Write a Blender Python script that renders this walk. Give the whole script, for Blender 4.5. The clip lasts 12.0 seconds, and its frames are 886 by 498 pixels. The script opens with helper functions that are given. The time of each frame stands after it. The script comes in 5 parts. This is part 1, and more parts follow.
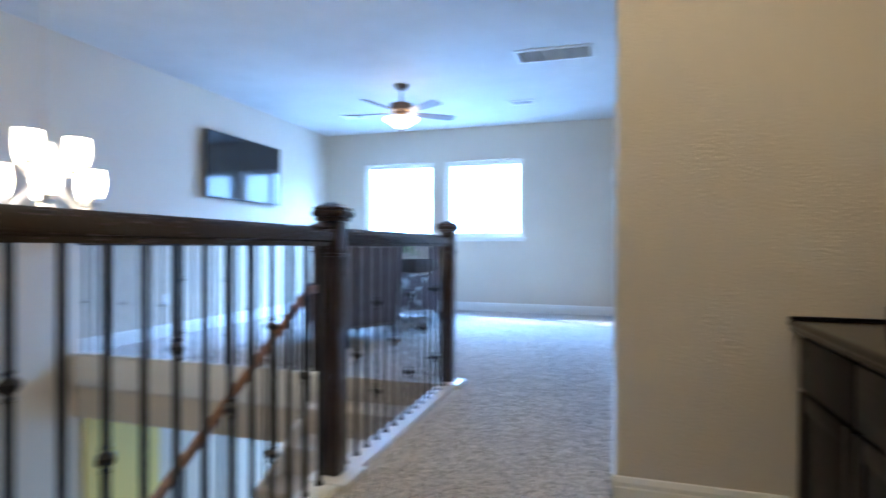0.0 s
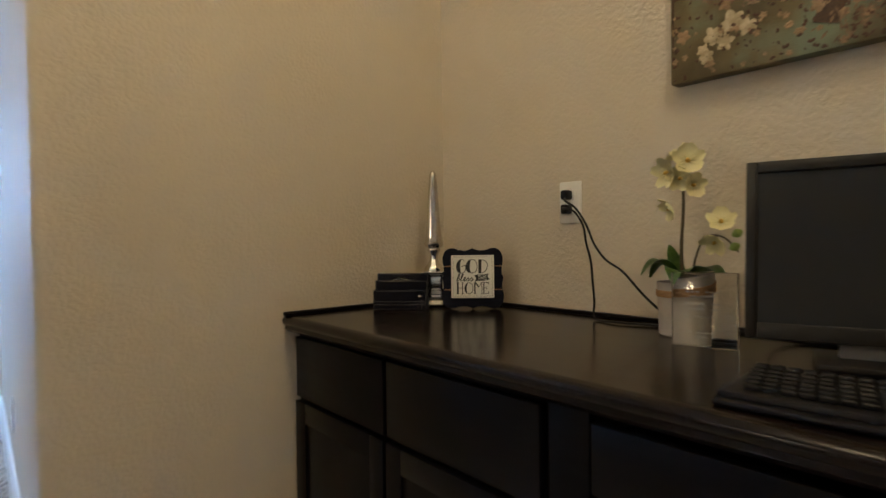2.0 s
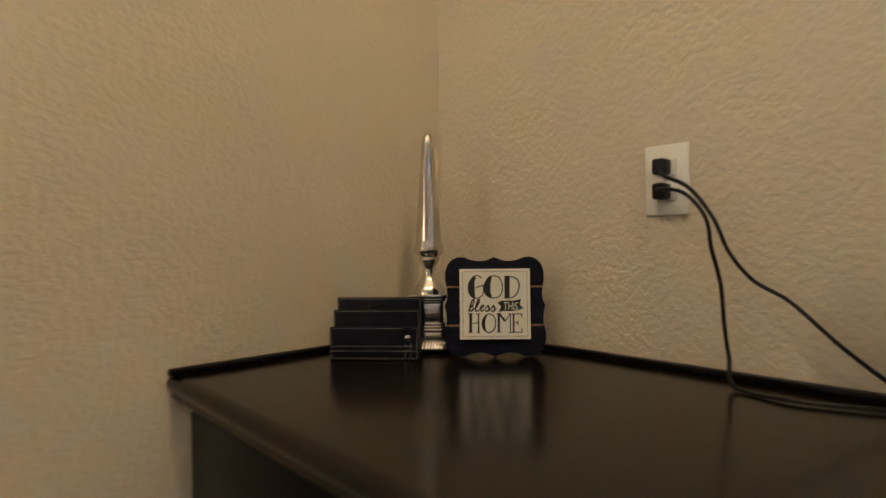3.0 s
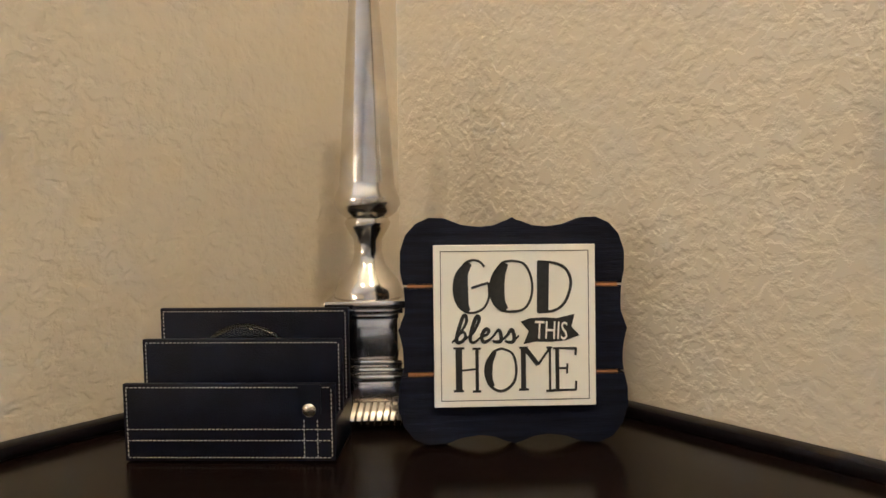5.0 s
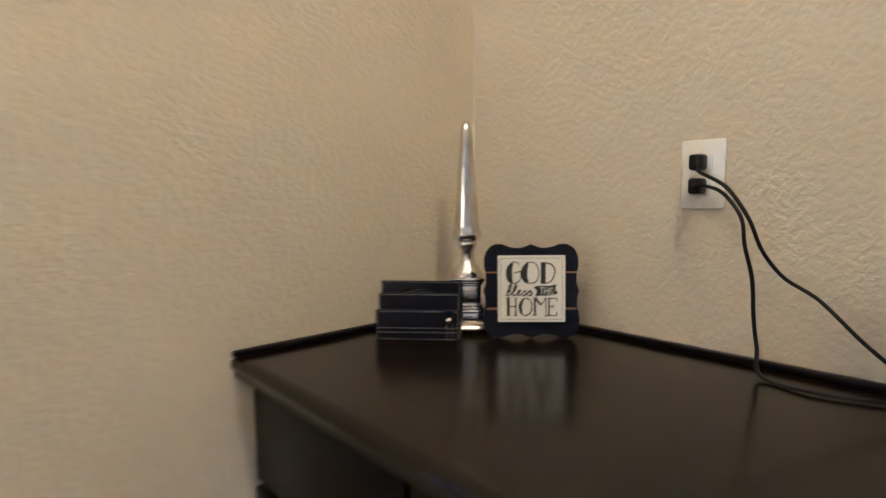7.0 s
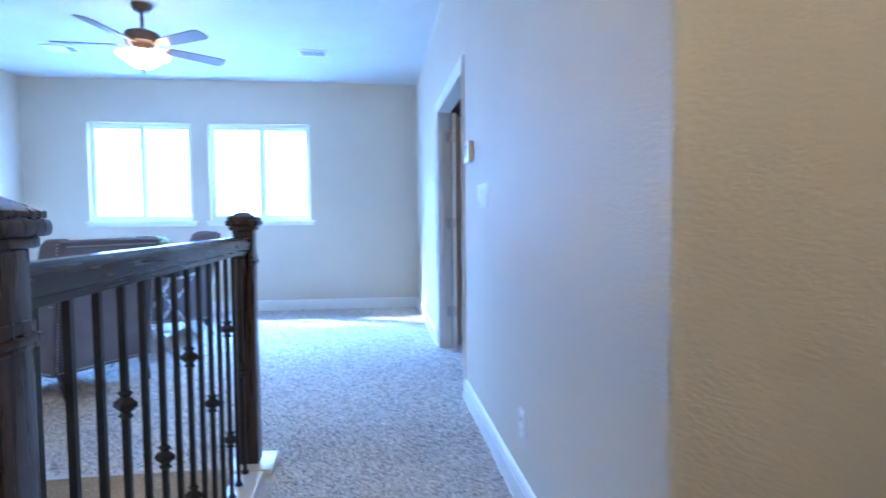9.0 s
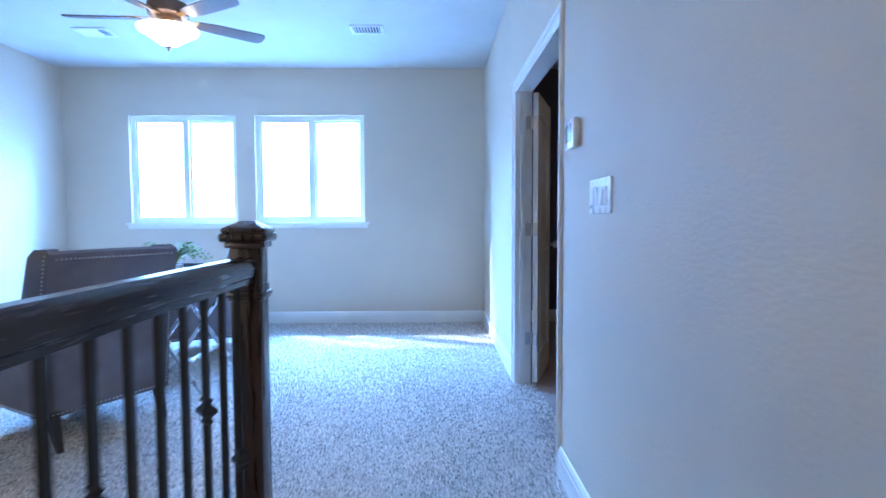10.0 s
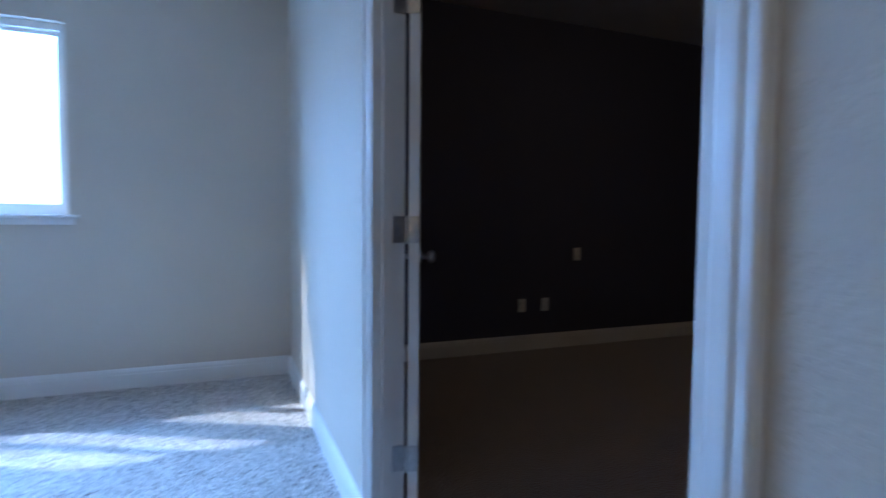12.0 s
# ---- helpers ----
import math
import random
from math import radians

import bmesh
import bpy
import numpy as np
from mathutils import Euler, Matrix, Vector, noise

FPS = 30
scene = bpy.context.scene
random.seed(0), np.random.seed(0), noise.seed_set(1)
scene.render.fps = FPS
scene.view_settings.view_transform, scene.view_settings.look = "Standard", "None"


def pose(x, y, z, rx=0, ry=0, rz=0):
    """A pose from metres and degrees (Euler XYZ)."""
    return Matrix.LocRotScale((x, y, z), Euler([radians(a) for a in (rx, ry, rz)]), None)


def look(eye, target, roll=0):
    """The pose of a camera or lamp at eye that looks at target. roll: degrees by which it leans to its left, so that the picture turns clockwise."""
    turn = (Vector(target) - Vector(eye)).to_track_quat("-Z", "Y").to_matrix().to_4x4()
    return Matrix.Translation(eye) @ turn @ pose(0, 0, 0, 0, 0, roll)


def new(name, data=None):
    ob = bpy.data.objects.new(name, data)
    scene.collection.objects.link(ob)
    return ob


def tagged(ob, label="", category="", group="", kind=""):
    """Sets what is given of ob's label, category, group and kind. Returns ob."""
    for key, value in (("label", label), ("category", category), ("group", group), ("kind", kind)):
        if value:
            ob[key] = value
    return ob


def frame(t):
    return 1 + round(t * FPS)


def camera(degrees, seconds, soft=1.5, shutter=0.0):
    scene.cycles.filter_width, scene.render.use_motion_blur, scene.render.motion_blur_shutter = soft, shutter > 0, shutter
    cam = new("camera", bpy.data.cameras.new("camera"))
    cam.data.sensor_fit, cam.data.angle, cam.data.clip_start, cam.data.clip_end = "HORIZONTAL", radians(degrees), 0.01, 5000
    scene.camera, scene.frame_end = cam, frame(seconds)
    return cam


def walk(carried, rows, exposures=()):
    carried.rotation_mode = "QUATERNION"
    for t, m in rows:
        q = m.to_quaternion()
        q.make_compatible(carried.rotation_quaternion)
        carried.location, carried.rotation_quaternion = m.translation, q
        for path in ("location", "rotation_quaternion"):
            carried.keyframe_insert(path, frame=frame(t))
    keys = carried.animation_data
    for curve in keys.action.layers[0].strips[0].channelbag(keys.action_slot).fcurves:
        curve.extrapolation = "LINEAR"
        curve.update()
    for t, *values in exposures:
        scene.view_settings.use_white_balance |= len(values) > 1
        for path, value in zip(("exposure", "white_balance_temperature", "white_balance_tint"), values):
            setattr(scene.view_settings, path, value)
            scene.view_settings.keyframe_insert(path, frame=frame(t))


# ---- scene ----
cam = camera(78.0, 12.0, shutter=0.5)
PATH = [
    (0, (-0.003, -2.127, 0.974), (-0.604, -0.22, 0.968), 0.2),
    (0.5, (-0.04, -1.98, 0.937), (0.095, 0.015, 0.957), -0.4),
    (1, (-0.1, -1.88, 0.928), (0.667, -0.035, 0.932), -0.4),
    (1.5, (-0.165, -1.69, 0.925), (0.984, -0.052, 0.916), -0.4),
    (2, (-0.091, -1.459, 0.943), (1.207, 0.062, 0.908), -0.8),
    (2.5, (0.039, -1.167, 0.926), (1.422, 0.278, 0.932), -0.5),
    (3, (0.283, -0.937, 0.937), (1.655, 0.518, 0.926), -0.6),
    (5, (0.68, -0.538, 0.919), (2.123, 0.842, 0.792), -0.5),
    (5.5, (0.674, -0.546, 0.925), (2.137, 0.812, 0.801), -0.6),
    (6, (0.598, -0.611, 0.947), (2.063, 0.747, 0.861), -0.7),
    (6.5, (0.444, -0.758, 0.976), (1.885, 0.622, 0.834), -0.7),
    (6.7, (0.366, -0.828, 0.993), (1.763, 0.591, 0.814), -0.8),
    (8.3, (-0.438, -1.259, 1.073), (0.352, 0.577, 0.978), 0.1),
    (8.5, (-0.476, -1.216, 1.098), (0.149, 0.681, 0.996), -0.5),
    (9, (-0.556, -0.961, 1.118), (-0.307, 1.021, 1.012), -0.5),
    (9.5, (-0.617, -0.582, 1.148), (-0.533, 1.413, 1.042), -0.3),
    (10, (-0.579, -0.075, 1.162), (-0.542, 1.922, 1.054), -0.2),
    (10.5, (-0.577, 0.475, 1.165), (-0.544, 2.472, 1.052), -0.2),
    (11, (-0.541, 1.031, 1.133), (-0.411, 3.024, 1.02), -0.0),
    (11.5, (-0.499, 1.571, 1.136), (-0.154, 3.538, 1.019), 0.3),
    (12, (-0.451, 2.014, 1.124), (0.298, 3.866, 1.016), 0.5),
]
walk(cam, [(t, look(eye, target, roll)) for t, eye, target, roll in PATH],
     exposures=[(0.0, 1.0, 5000, 6), (0.8, 0.68, 5200, 5), (1.5, 0.75, 5500, 5), (2.5, 1.2, 5950, 6), (3.2, 1.3, 5900, 7), (5.0, 2.12, 5250, 9),
                (6.5, 1.98, 5080, 9), (8.5, 1.3, 4750, 8), (9.0, 1.16, 4600, 8), (10.5, 0.74, 4700, 8), (11.0, 0.58, 4900, 8), (11.5, 0.32, 4900, 8), (12.0, -0.08, 4900, 8)])

# ---- world, sun, daylight, lamps ----
world = bpy.data.worlds.new("world")
world.use_nodes = True
scene.world = world
wn = world.node_tree
sky = wn.nodes.new("ShaderNodeTexSky")
sky.sky_type, sky.sun_disc = "NISHITA", False
SUN = Vector((1.39, -0.68, -1.13)).normalized()
sky.sun_elevation = math.asin(-SUN.z)
sky.sun_rotation = math.atan2(-SUN.x, -SUN.y)
bg = wn.nodes["Background"]
wn.links.new(sky.outputs[0], bg.inputs[0])
bg.inputs[1].default_value = 0.12


def lamp(name, kind, m, energy, color, **more):
    data = bpy.data.lights.new(name, kind)
    data.energy, data.color = energy, color
    if kind == "SUN":
        data.angle = more["angle"]
    if kind == "POINT":
        data.shadow_soft_size = more["soft"]
    if kind == "AREA":
        data.shape, data.size, data.size_y = "RECTANGLE", more["sx"], more["sy"]
    ob = new(name, data)
    ob.matrix_world = m
    return ob


lamp("sun", "SUN", look((0, 0, 0), SUN), 5.0, (1, 0.97, 0.91), angle=radians(0.6))
DAY = (0.27, 0.52, 1.0)
SKYLIGHT = (0.35, 0.58, 1.0)
WARM = (1.0, 0.73, 0.39)
for x0, x1 in ((-3.915, -2.745), (-2.543, -1.335)):
    lamp("window_daylight", "AREA", pose((x0 + x1) / 2, 6.225, 1.73, -90, 0, 0), 30, DAY, sx=x1 - x0, sy=1.2)
    lamp("sky_daylight", "AREA", look(((x0 + x1) / 2, 7.55, 3.05), ((x0 + x1) / 2, 3.4, 0.2)), 470, SKYLIGHT, sx=1.5, sy=1.0)
# Unseen fill lamp, added to brighten the lower room.
lamp("lower_window_daylight", "AREA", pose(-2.9, 6.18, -1.62, -90, 0, 0), 55, DAY, sx=2.6, sy=1.7)
lamp("ceiling_lamp_light", "POINT", pose(0.36, -1.55, 2.64), 12, WARM, soft=0.06)
lamp("ceiling_lamp_light", "POINT", pose(-0.62, -0.85, 2.64), 7.5, WARM, soft=0.06)
lamp("media_room_light", "POINT", pose(2.6, 3.2, 2.64), 7, (1.0, 0.60, 0.30), soft=0.10)
lamp("fan_light", "POINT", pose(-2.345, 3.70, 2.40), 6, WARM, soft=0.09)
lamp("chandelier_light", "POINT", pose(-2.61, -0.2, 1.34), 12, WARM, soft=0.2)


# ---- materials ----
def mat(name, c1, c2=None, rough=0.6, metal=0.0, scale=12.0, bump=0.0, bscale=60.0, stretch=(1, 1, 1), fine=0.0, spec=0.5, coat=0.0, seed=0.0, detail=4.0, vary=0.0):
    m = bpy.data.materials.new(name)
    m.use_nodes = True
    n, l = m.node_tree.nodes, m.node_tree.links
    p = n["Principled BSDF"]
    p.inputs["Roughness"].default_value, p.inputs["Metallic"].default_value = rough, metal
    p.inputs["Specular IOR Level"].default_value, p.inputs["Coat Weight"].default_value = spec, coat
    p.inputs["Coat Roughness"].default_value = 0.12
    tc, mp = n.new("ShaderNodeTexCoord"), n.new("ShaderNodeMapping")
    mp.inputs["Scale"].default_value, mp.inputs["Location"].default_value = stretch, (seed, seed * 2, seed * 3)
    l.new(tc.outputs["Object"], mp.inputs[0])
    if c2 is None:
        c2 = tuple(v * 0.86 for v in c1)
    big = n.new("ShaderNodeTexNoise")
    big.inputs["Scale"].default_value, big.inputs["Detail"].default_value = scale, detail
    l.new(mp.outputs[0], big.inputs["Vector"])
    ramp = n.new("ShaderNodeValToRGB")
    ramp.color_ramp.elements[0].position, ramp.color_ramp.elements[1].position = 0.32, 0.68
    ramp.color_ramp.elements[0].color, ramp.color_ramp.elements[1].color = (*c2, 1), (*c1, 1)
    l.new(big.outputs[0], ramp.inputs[0])
    out = ramp.outputs[0]
    if vary:
        oi, hsv, mr = n.new("ShaderNodeObjectInfo"), n.new("ShaderNodeHueSaturation"), n.new("ShaderNodeMapRange")
        mr.inputs["To Min"].default_value, mr.inputs["To Max"].default_value = 1 - vary, 1 + vary
        l.new(oi.outputs["Random"], mr.inputs[0])
        l.new(mr.outputs[0], hsv.inputs["Value"])
        l.new(out, hsv.inputs["Color"])
        out = hsv.outputs[0]
    l.new(out, p.inputs["Base Color"])
    rr = n.new("ShaderNodeMapRange")
    rr.inputs["To Min"].default_value, rr.inputs["To Max"].default_value = max(rough - 0.06, 0.02), min(rough + 0.06, 1)
    l.new(big.outputs[0], rr.inputs[0])
    l.new(rr.outputs[0], p.inputs["Roughness"])
    if bump:
        sm = n.new("ShaderNodeTexNoise")
        sm.inputs["Scale"].default_value, sm.inputs["Detail"].default_value = bscale, 3
        l.new(mp.outputs[0], sm.inputs["Vector"])
        b = n.new("ShaderNodeBump")
        b.inputs["Strength"].default_value, b.inputs["Distance"].default_value = 1.0, bump
        l.new(sm.outputs[0], b.inputs["Height"])
        l.new(b.outputs[0], p.inputs["Normal"])
    return m


def wall_paint(name, c):
    """Rolled paint over a troweled knockdown texture: soft flattened islands with ragged rims."""
    m = mat(name, c, tuple(v * 0.95 for v in c), rough=0.62, scale=1.7, spec=0.35)
    n, l = m.node_tree.nodes, m.node_tree.links
    p, mp = n["Principled BSDF"], n["Mapping"]
    isl, warp, add = n.new("ShaderNodeTexNoise"), n.new("ShaderNodeTexNoise"), n.new("ShaderNodeMixRGB")
    warp.inputs["Scale"].default_value, warp.inputs["Detail"].default_value = 30, 2
    add.blend_type, add.inputs[0].default_value = "LINEAR_LIGHT", 0.006
    l.new(mp.outputs[0], warp.inputs["Vector"])
    l.new(mp.outputs[0], add.inputs[1])
    l.new(warp.outputs["Color"], add.inputs[2])
    isl.inputs["Scale"].default_value, isl.inputs["Detail"].default_value = 92, 3.0
    l.new(add.outputs[0], isl.inputs["Vector"])
    flat = n.new("ShaderNodeValToRGB")
    flat.color_ramp.elements[0].position, flat.color_ramp.elements[1].position = 0.40, 0.58
    l.new(isl.outputs[0], flat.inputs[0])
    b = n.new("ShaderNodeBump")
    b.inputs["Strength"].default_value, b.inputs["Distance"].default_value = 0.6, 0.00105
    l.new(flat.outputs[0], b.inputs["Height"])
    l.new(b.outputs[0], p.inputs["Normal"])
    return m


def carpet_mat(name, c1, c2):
    m = mat(name, c1, c2, rough=0.95, scale=170, spec=0.1, detail=2)
    n, l = m.node_tree.nodes, m.node_tree.links
    p, mp = n["Principled BSDF"], n["Mapping"]
    p.inputs["Sheen Weight"].default_value = 0.8
    big, mix = n.new("ShaderNodeTexNoise"), n.new("ShaderNodeMixRGB")
    big.inputs["Scale"].default_value, big.inputs["Detail"].default_value = 4.5, 3
    ramp = n.new("ShaderNodeValToRGB")
    ramp.color_ramp.elements[0].position, ramp.color_ramp.elements[1].position = 0.35, 0.65
    ramp.color_ramp.elements[0].color, ramp.color_ramp.elements[1].color = (0.80, 0.80, 0.80, 1), (1, 1, 1, 1)
    l.new(mp.outputs[0], big.inputs["Vector"])
    l.new(big.outputs[0], ramp.inputs[0])
    mix.blend_type, mix.inputs[0].default_value = "MULTIPLY", 1
    link = p.inputs["Base Color"].links[0]
    src = link.from_socket
    l.new(src, mix.inputs[1])
    l.new(ramp.outputs[0], mix.inputs[2])
    l.new(mix.outputs[0], p.inputs["Base Color"])
    tuft = n.new("ShaderNodeTexNoise")
    tuft.inputs["Scale"].default_value, tuft.inputs["Detail"].default_value = 95, 3
    l.new(mp.outputs[0], tuft.inputs["Vector"])
    b = n.new("ShaderNodeBump")
    b.inputs["Strength"].default_value, b.inputs["Distance"].default_value = 1.0, 0.014
    l.new(tuft.outputs[0], b.inputs["Height"])
    l.new(b.outputs[0], p.inputs["Normal"])
    return m


def glow(name, color, strength):
    m = mat(name, (0.9, 0.88, 0.82), rough=0.4)
    p = m.node_tree.nodes["Principled BSDF"]
    p.inputs["Emission Color"].default_value, p.inputs["Emission Strength"].default_value = (*color, 1), strength
    return m


def glass_mat(name, tint=(0.95, 0.98, 0.98), rough=0.0, ior=1.45):
    m = bpy.data.materials.new(name)
    m.use_nodes = True
    p = m.node_tree.nodes["Principled BSDF"]
    p.inputs["Base Color"].default_value = (*tint, 1)
    p.inputs["Roughness"].default_value, p.inputs["IOR"].default_value = rough, ior
    p.inputs["Transmission Weight"].default_value = 1
    return m


PAINT = wall_paint("wall_paint_beige", (0.62, 0.55, 0.44))
NAVY = wall_paint("wall_paint_navy", (0.070, 0.074, 0.120))
# Warm light on the lower wall is put into this yellow.
YELLOW_LIT = wall_paint("wall_paint_warm_lit", (0.74, 0.57, 0.16))
CEIL = mat("ceiling_paint", (0.64, 0.625, 0.59), (0.60, 0.585, 0.55), rough=0.85, scale=3, bump=0.0012, bscale=70, spec=0.2)
TRIM = mat("trim_paint", (0.80, 0.78, 0.73), (0.76, 0.74, 0.69), rough=0.32, scale=5, bump=0.0002, bscale=40)
CARPET = carpet_mat("carpet", (0.80, 0.73, 0.65), (0.46, 0.41, 0.36))
# Same carpet again, with the media room's dim warm light put into its colour.
CARPET_DIM_LIT = carpet_mat("carpet_dim_lit", (0.34, 0.23, 0.16), (0.15, 0.10, 0.07))
WOOD = mat("dark_stained_wood", (0.042, 0.020, 0.012), (0.014, 0.008, 0.006), rough=0.28, scale=5, stretch=(9, 9, 0.7), bump=0.0004, bscale=30, coat=0.12)
WOODX = mat("dark_stained_rail_wood", (0.030, 0.015, 0.010), (0.011, 0.007, 0.006), rough=0.26, scale=9, stretch=(1, 14, 14), bump=0.0003, bscale=30, coat=0.12)
WOODY = mat("dark_stained_rail_wood_long", (0.030, 0.015, 0.010), (0.011, 0.007, 0.006), rough=0.26, scale=9, stretch=(14, 1, 14), bump=0.0003, bscale=30, coat=0.12)
OAK = mat("warm_oak_handrail", (0.24, 0.11, 0.045), (0.13, 0.055, 0.022), rough=0.35, scale=10, stretch=(10, 1, 10), bump=0.0003, bscale=30, coat=0.3)
IRON = mat("black_iron", (0.008, 0.008, 0.009), (0.005, 0.005, 0.005), rough=0.5, scale=40, bump=0.0004, bscale=220)
ESPRESSO = mat("espresso_wood", (0.0046, 0.0036, 0.0052), (0.0032, 0.0025, 0.0038), spec=0.10, rough=0.36, scale=7, stretch=(9, 1, 9), bump=0.00015, bscale=50, coat=0.05)
ESPTOP = mat("espresso_desktop", (0.009, 0.0048, 0.004), (0.005, 0.003, 0.0027), spec=0.24, rough=0.20, scale=6, stretch=(8, 1, 1), bump=0.00005, bscale=60, coat=0.05)
STEEL = mat("polished_pewter", (0.78, 0.74, 0.68), (0.60, 0.56, 0.50), rough=0.16, metal=1, scale=30, bump=0.0001, bscale=130)
SILVERP = mat("silver_plastic", (0.30, 0.29, 0.28), (0.24, 0.23, 0.22), rough=0.35, metal=0.4, scale=30)
NICKEL = mat("brushed_nickel", (0.62, 0.60, 0.57), rough=0.32, metal=1, scale=60)
LEATHER = mat("navy_black_leather", (0.007, 0.008, 0.018), (0.004, 0.005, 0.010), spec=0.13, rough=0.42, scale=30, bump=0.0004, bscale=700)
THREAD = mat("white_thread", (0.55, 0.52, 0.46), rough=0.8, scale=200)
BOARD = mat("blackened_board", (0.009, 0.011, 0.023), (0.004, 0.005, 0.011), spec=0.12, rough=0.5, scale=18, stretch=(1, 1, 12), bump=0.0004, bscale=60)
BARE = mat("bare_wood_groove", (0.42, 0.20, 0.08), rough=0.7, scale=60)
CARD = mat("white_sign_panel", (0.80, 0.78, 0.72), (0.76, 0.74, 0.68), rough=0.5, scale=10)
INK = mat("black_ink", (0.012, 0.012, 0.013), (0.02, 0.02, 0.02), rough=0.6, scale=300)
PLATE = mat("white_plastic", (0.80, 0.79, 0.76), (0.77, 0.76, 0.73), rough=0.28, scale=20)
BLACKP = mat("black_plastic", (0.007, 0.007, 0.009), (0.004, 0.004, 0.006), spec=0.22, rough=0.4, scale=30, bump=0.0001, bscale=900)
BEZEL = mat("charcoal_plastic", (0.013, 0.012, 0.012), (0.010, 0.009, 0.009), spec=0.3, rough=0.42, scale=20, bump=0.0001, bscale=900)
SCREEN = mat("dark_screen", (0.010, 0.010, 0.011), (0.009, 0.009, 0.009), rough=0.30, scale=3, spec=0.5)
SCREEN_TV = mat("glossy_tv_screen", (0.008, 0.009, 0.011), (0.007, 0.008, 0.009), rough=0.06, scale=3, spec=0.7)
FABRIC = mat("grey_taupe_upholstery", (0.20, 0.18, 0.19), (0.155, 0.14, 0.15), rough=0.9, scale=7, bump=0.0006, bscale=900, spec=0.2)
NAIL = mat("nailhead_metal", (0.70, 0.66, 0.60), rough=0.3, metal=1, scale=100)
LEGWOOD = mat("dark_leg_wood", (0.028, 0.016, 0.012), rough=0.4, scale=20)
TRAYWOOD = mat("black_tray_wood", (0.022, 0.022, 0.026), rough=0.4, scale=12, stretch=(1, 8, 8))
SILVER = mat("silver_painted_stand", (0.62, 0.63, 0.64), (0.50, 0.51, 0.52), rough=0.28, metal=0.9, scale=12)
BRASS = mat("brass", (0.80, 0.52, 0.20), rough=0.3, metal=1, scale=40)
LEAFD = mat("orchid_leaf_green", (0.10, 0.19, 0.035), (0.05, 0.11, 0.022), rough=0.35, scale=25, stretch=(6, 6, 1))
PETAL = mat("cream_petal", (0.80, 0.74, 0.45), (0.74, 0.68, 0.34), rough=0.55, scale=40)
PETALC = mat("yellow_flower_heart", (0.62, 0.42, 0.06), (0.5, 0.30, 0.04), rough=0.5, scale=60)
BUD = mat("green_bud", (0.22, 0.30, 0.05), rough=0.45, scale=40)
STEM = mat("brown_stem", (0.09, 0.07, 0.035), (0.06, 0.045, 0.02), rough=0.6, scale=60)
POT = mat("whitewashed_pot", (0.55, 0.50, 0.43), (0.42, 0.38, 0.33), rough=0.6, scale=24, bump=0.0006, bscale=120)
TWINE = mat("jute_twine", (0.42, 0.24, 0.09), (0.30, 0.16, 0.06), rough=0.9, scale=200, bump=0.0005, bscale=500)
ACRYLIC = glass_mat("clear_acrylic", (0.96, 0.97, 0.97), 0.0, 1.46)
ETCH = mat("frosted_etching", (0.42, 0.42, 0.41), rough=0.8, scale=200)
PANE = glass_mat("window_glass", (0.98, 0.99, 1.0), 0.0, 1.01)
DOME = glass_mat("paperweight_glass", (0.75, 0.85, 0.82), 0.0, 1.5)
MOTOR = mat("bronze_fan_metal", (0.16, 0.11, 0.085), (0.11, 0.075, 0.055), rough=0.35, metal=0.7, scale=20)
BLADE = mat("walnut_fan_blade", (0.10, 0.06, 0.045), (0.06, 0.035, 0.025), rough=0.35, scale=10, stretch=(2, 14, 14), coat=0.2)
SHADE = glow("lit_alabaster_shade", (1.0, 0.72, 0.45), 9.0)
SHADE_FAN = glow("lit_fan_bowl", (1.0, 0.76, 0.52), 6.0)
DIFF = glow("lit_ceiling_diffuser", (1.0, 0.70, 0.40), 3.0)
VENTD = mat("vent_shadow_metal", (0.10, 0.10, 0.10), rough=0.7, scale=20)
LCD = mat("lcd_grey_green", (0.36, 0.42, 0.40), rough=0.15, scale=20)
GROUND = mat("lawn_ground", (0.10, 0.12, 0.05), (0.06, 0.07, 0.03), rough=0.9, scale=0.6, bump=0.02, bscale=8)


# ---- mesh helpers ----
def box(bm, x0, x1, y0, y1, z0, z1, bev=0.0, seg=2):
    r = bmesh.ops.create_cube(bm, size=1, matrix=Matrix.Translation(((x0 + x1) / 2, (y0 + y1) / 2, (z0 + z1) / 2)) @ Matrix.Diagonal((x1 - x0, y1 - y0, z1 - z0, 1)))
    vs = r["verts"]
    if bev:
        es = list({e for v in vs for e in v.link_edges})
        bmesh.ops.bevel(bm, geom=es, offset=bev, segments=seg, affect="EDGES", profile=0.5)
    return bm


def boxes(*bs, bev=0.0, seg=2):
    bm = bmesh.new()
    for b in bs:
        box(bm, *b, bev=bev, seg=seg)
    return bm


def lathe(profile, n=24, bm=None, at=(0, 0, 0)):
    bm = bm or bmesh.new()
    rings = []
    for r, z in profile:
        rings.append([bm.verts.new((at[0] + r * math.cos(2 * math.pi * k / n), at[1] + r * math.sin(2 * math.pi * k / n), at[2] + z)) for k in range(n)])
    for a, b in zip(rings, rings[1:]):
        for k in range(n):
            bm.faces.new((a[k], a[(k + 1) % n], b[(k + 1) % n], b[k]))
    bm.faces.new(list(reversed(rings[0])))
    bm.faces.new(rings[-1])
    return bm


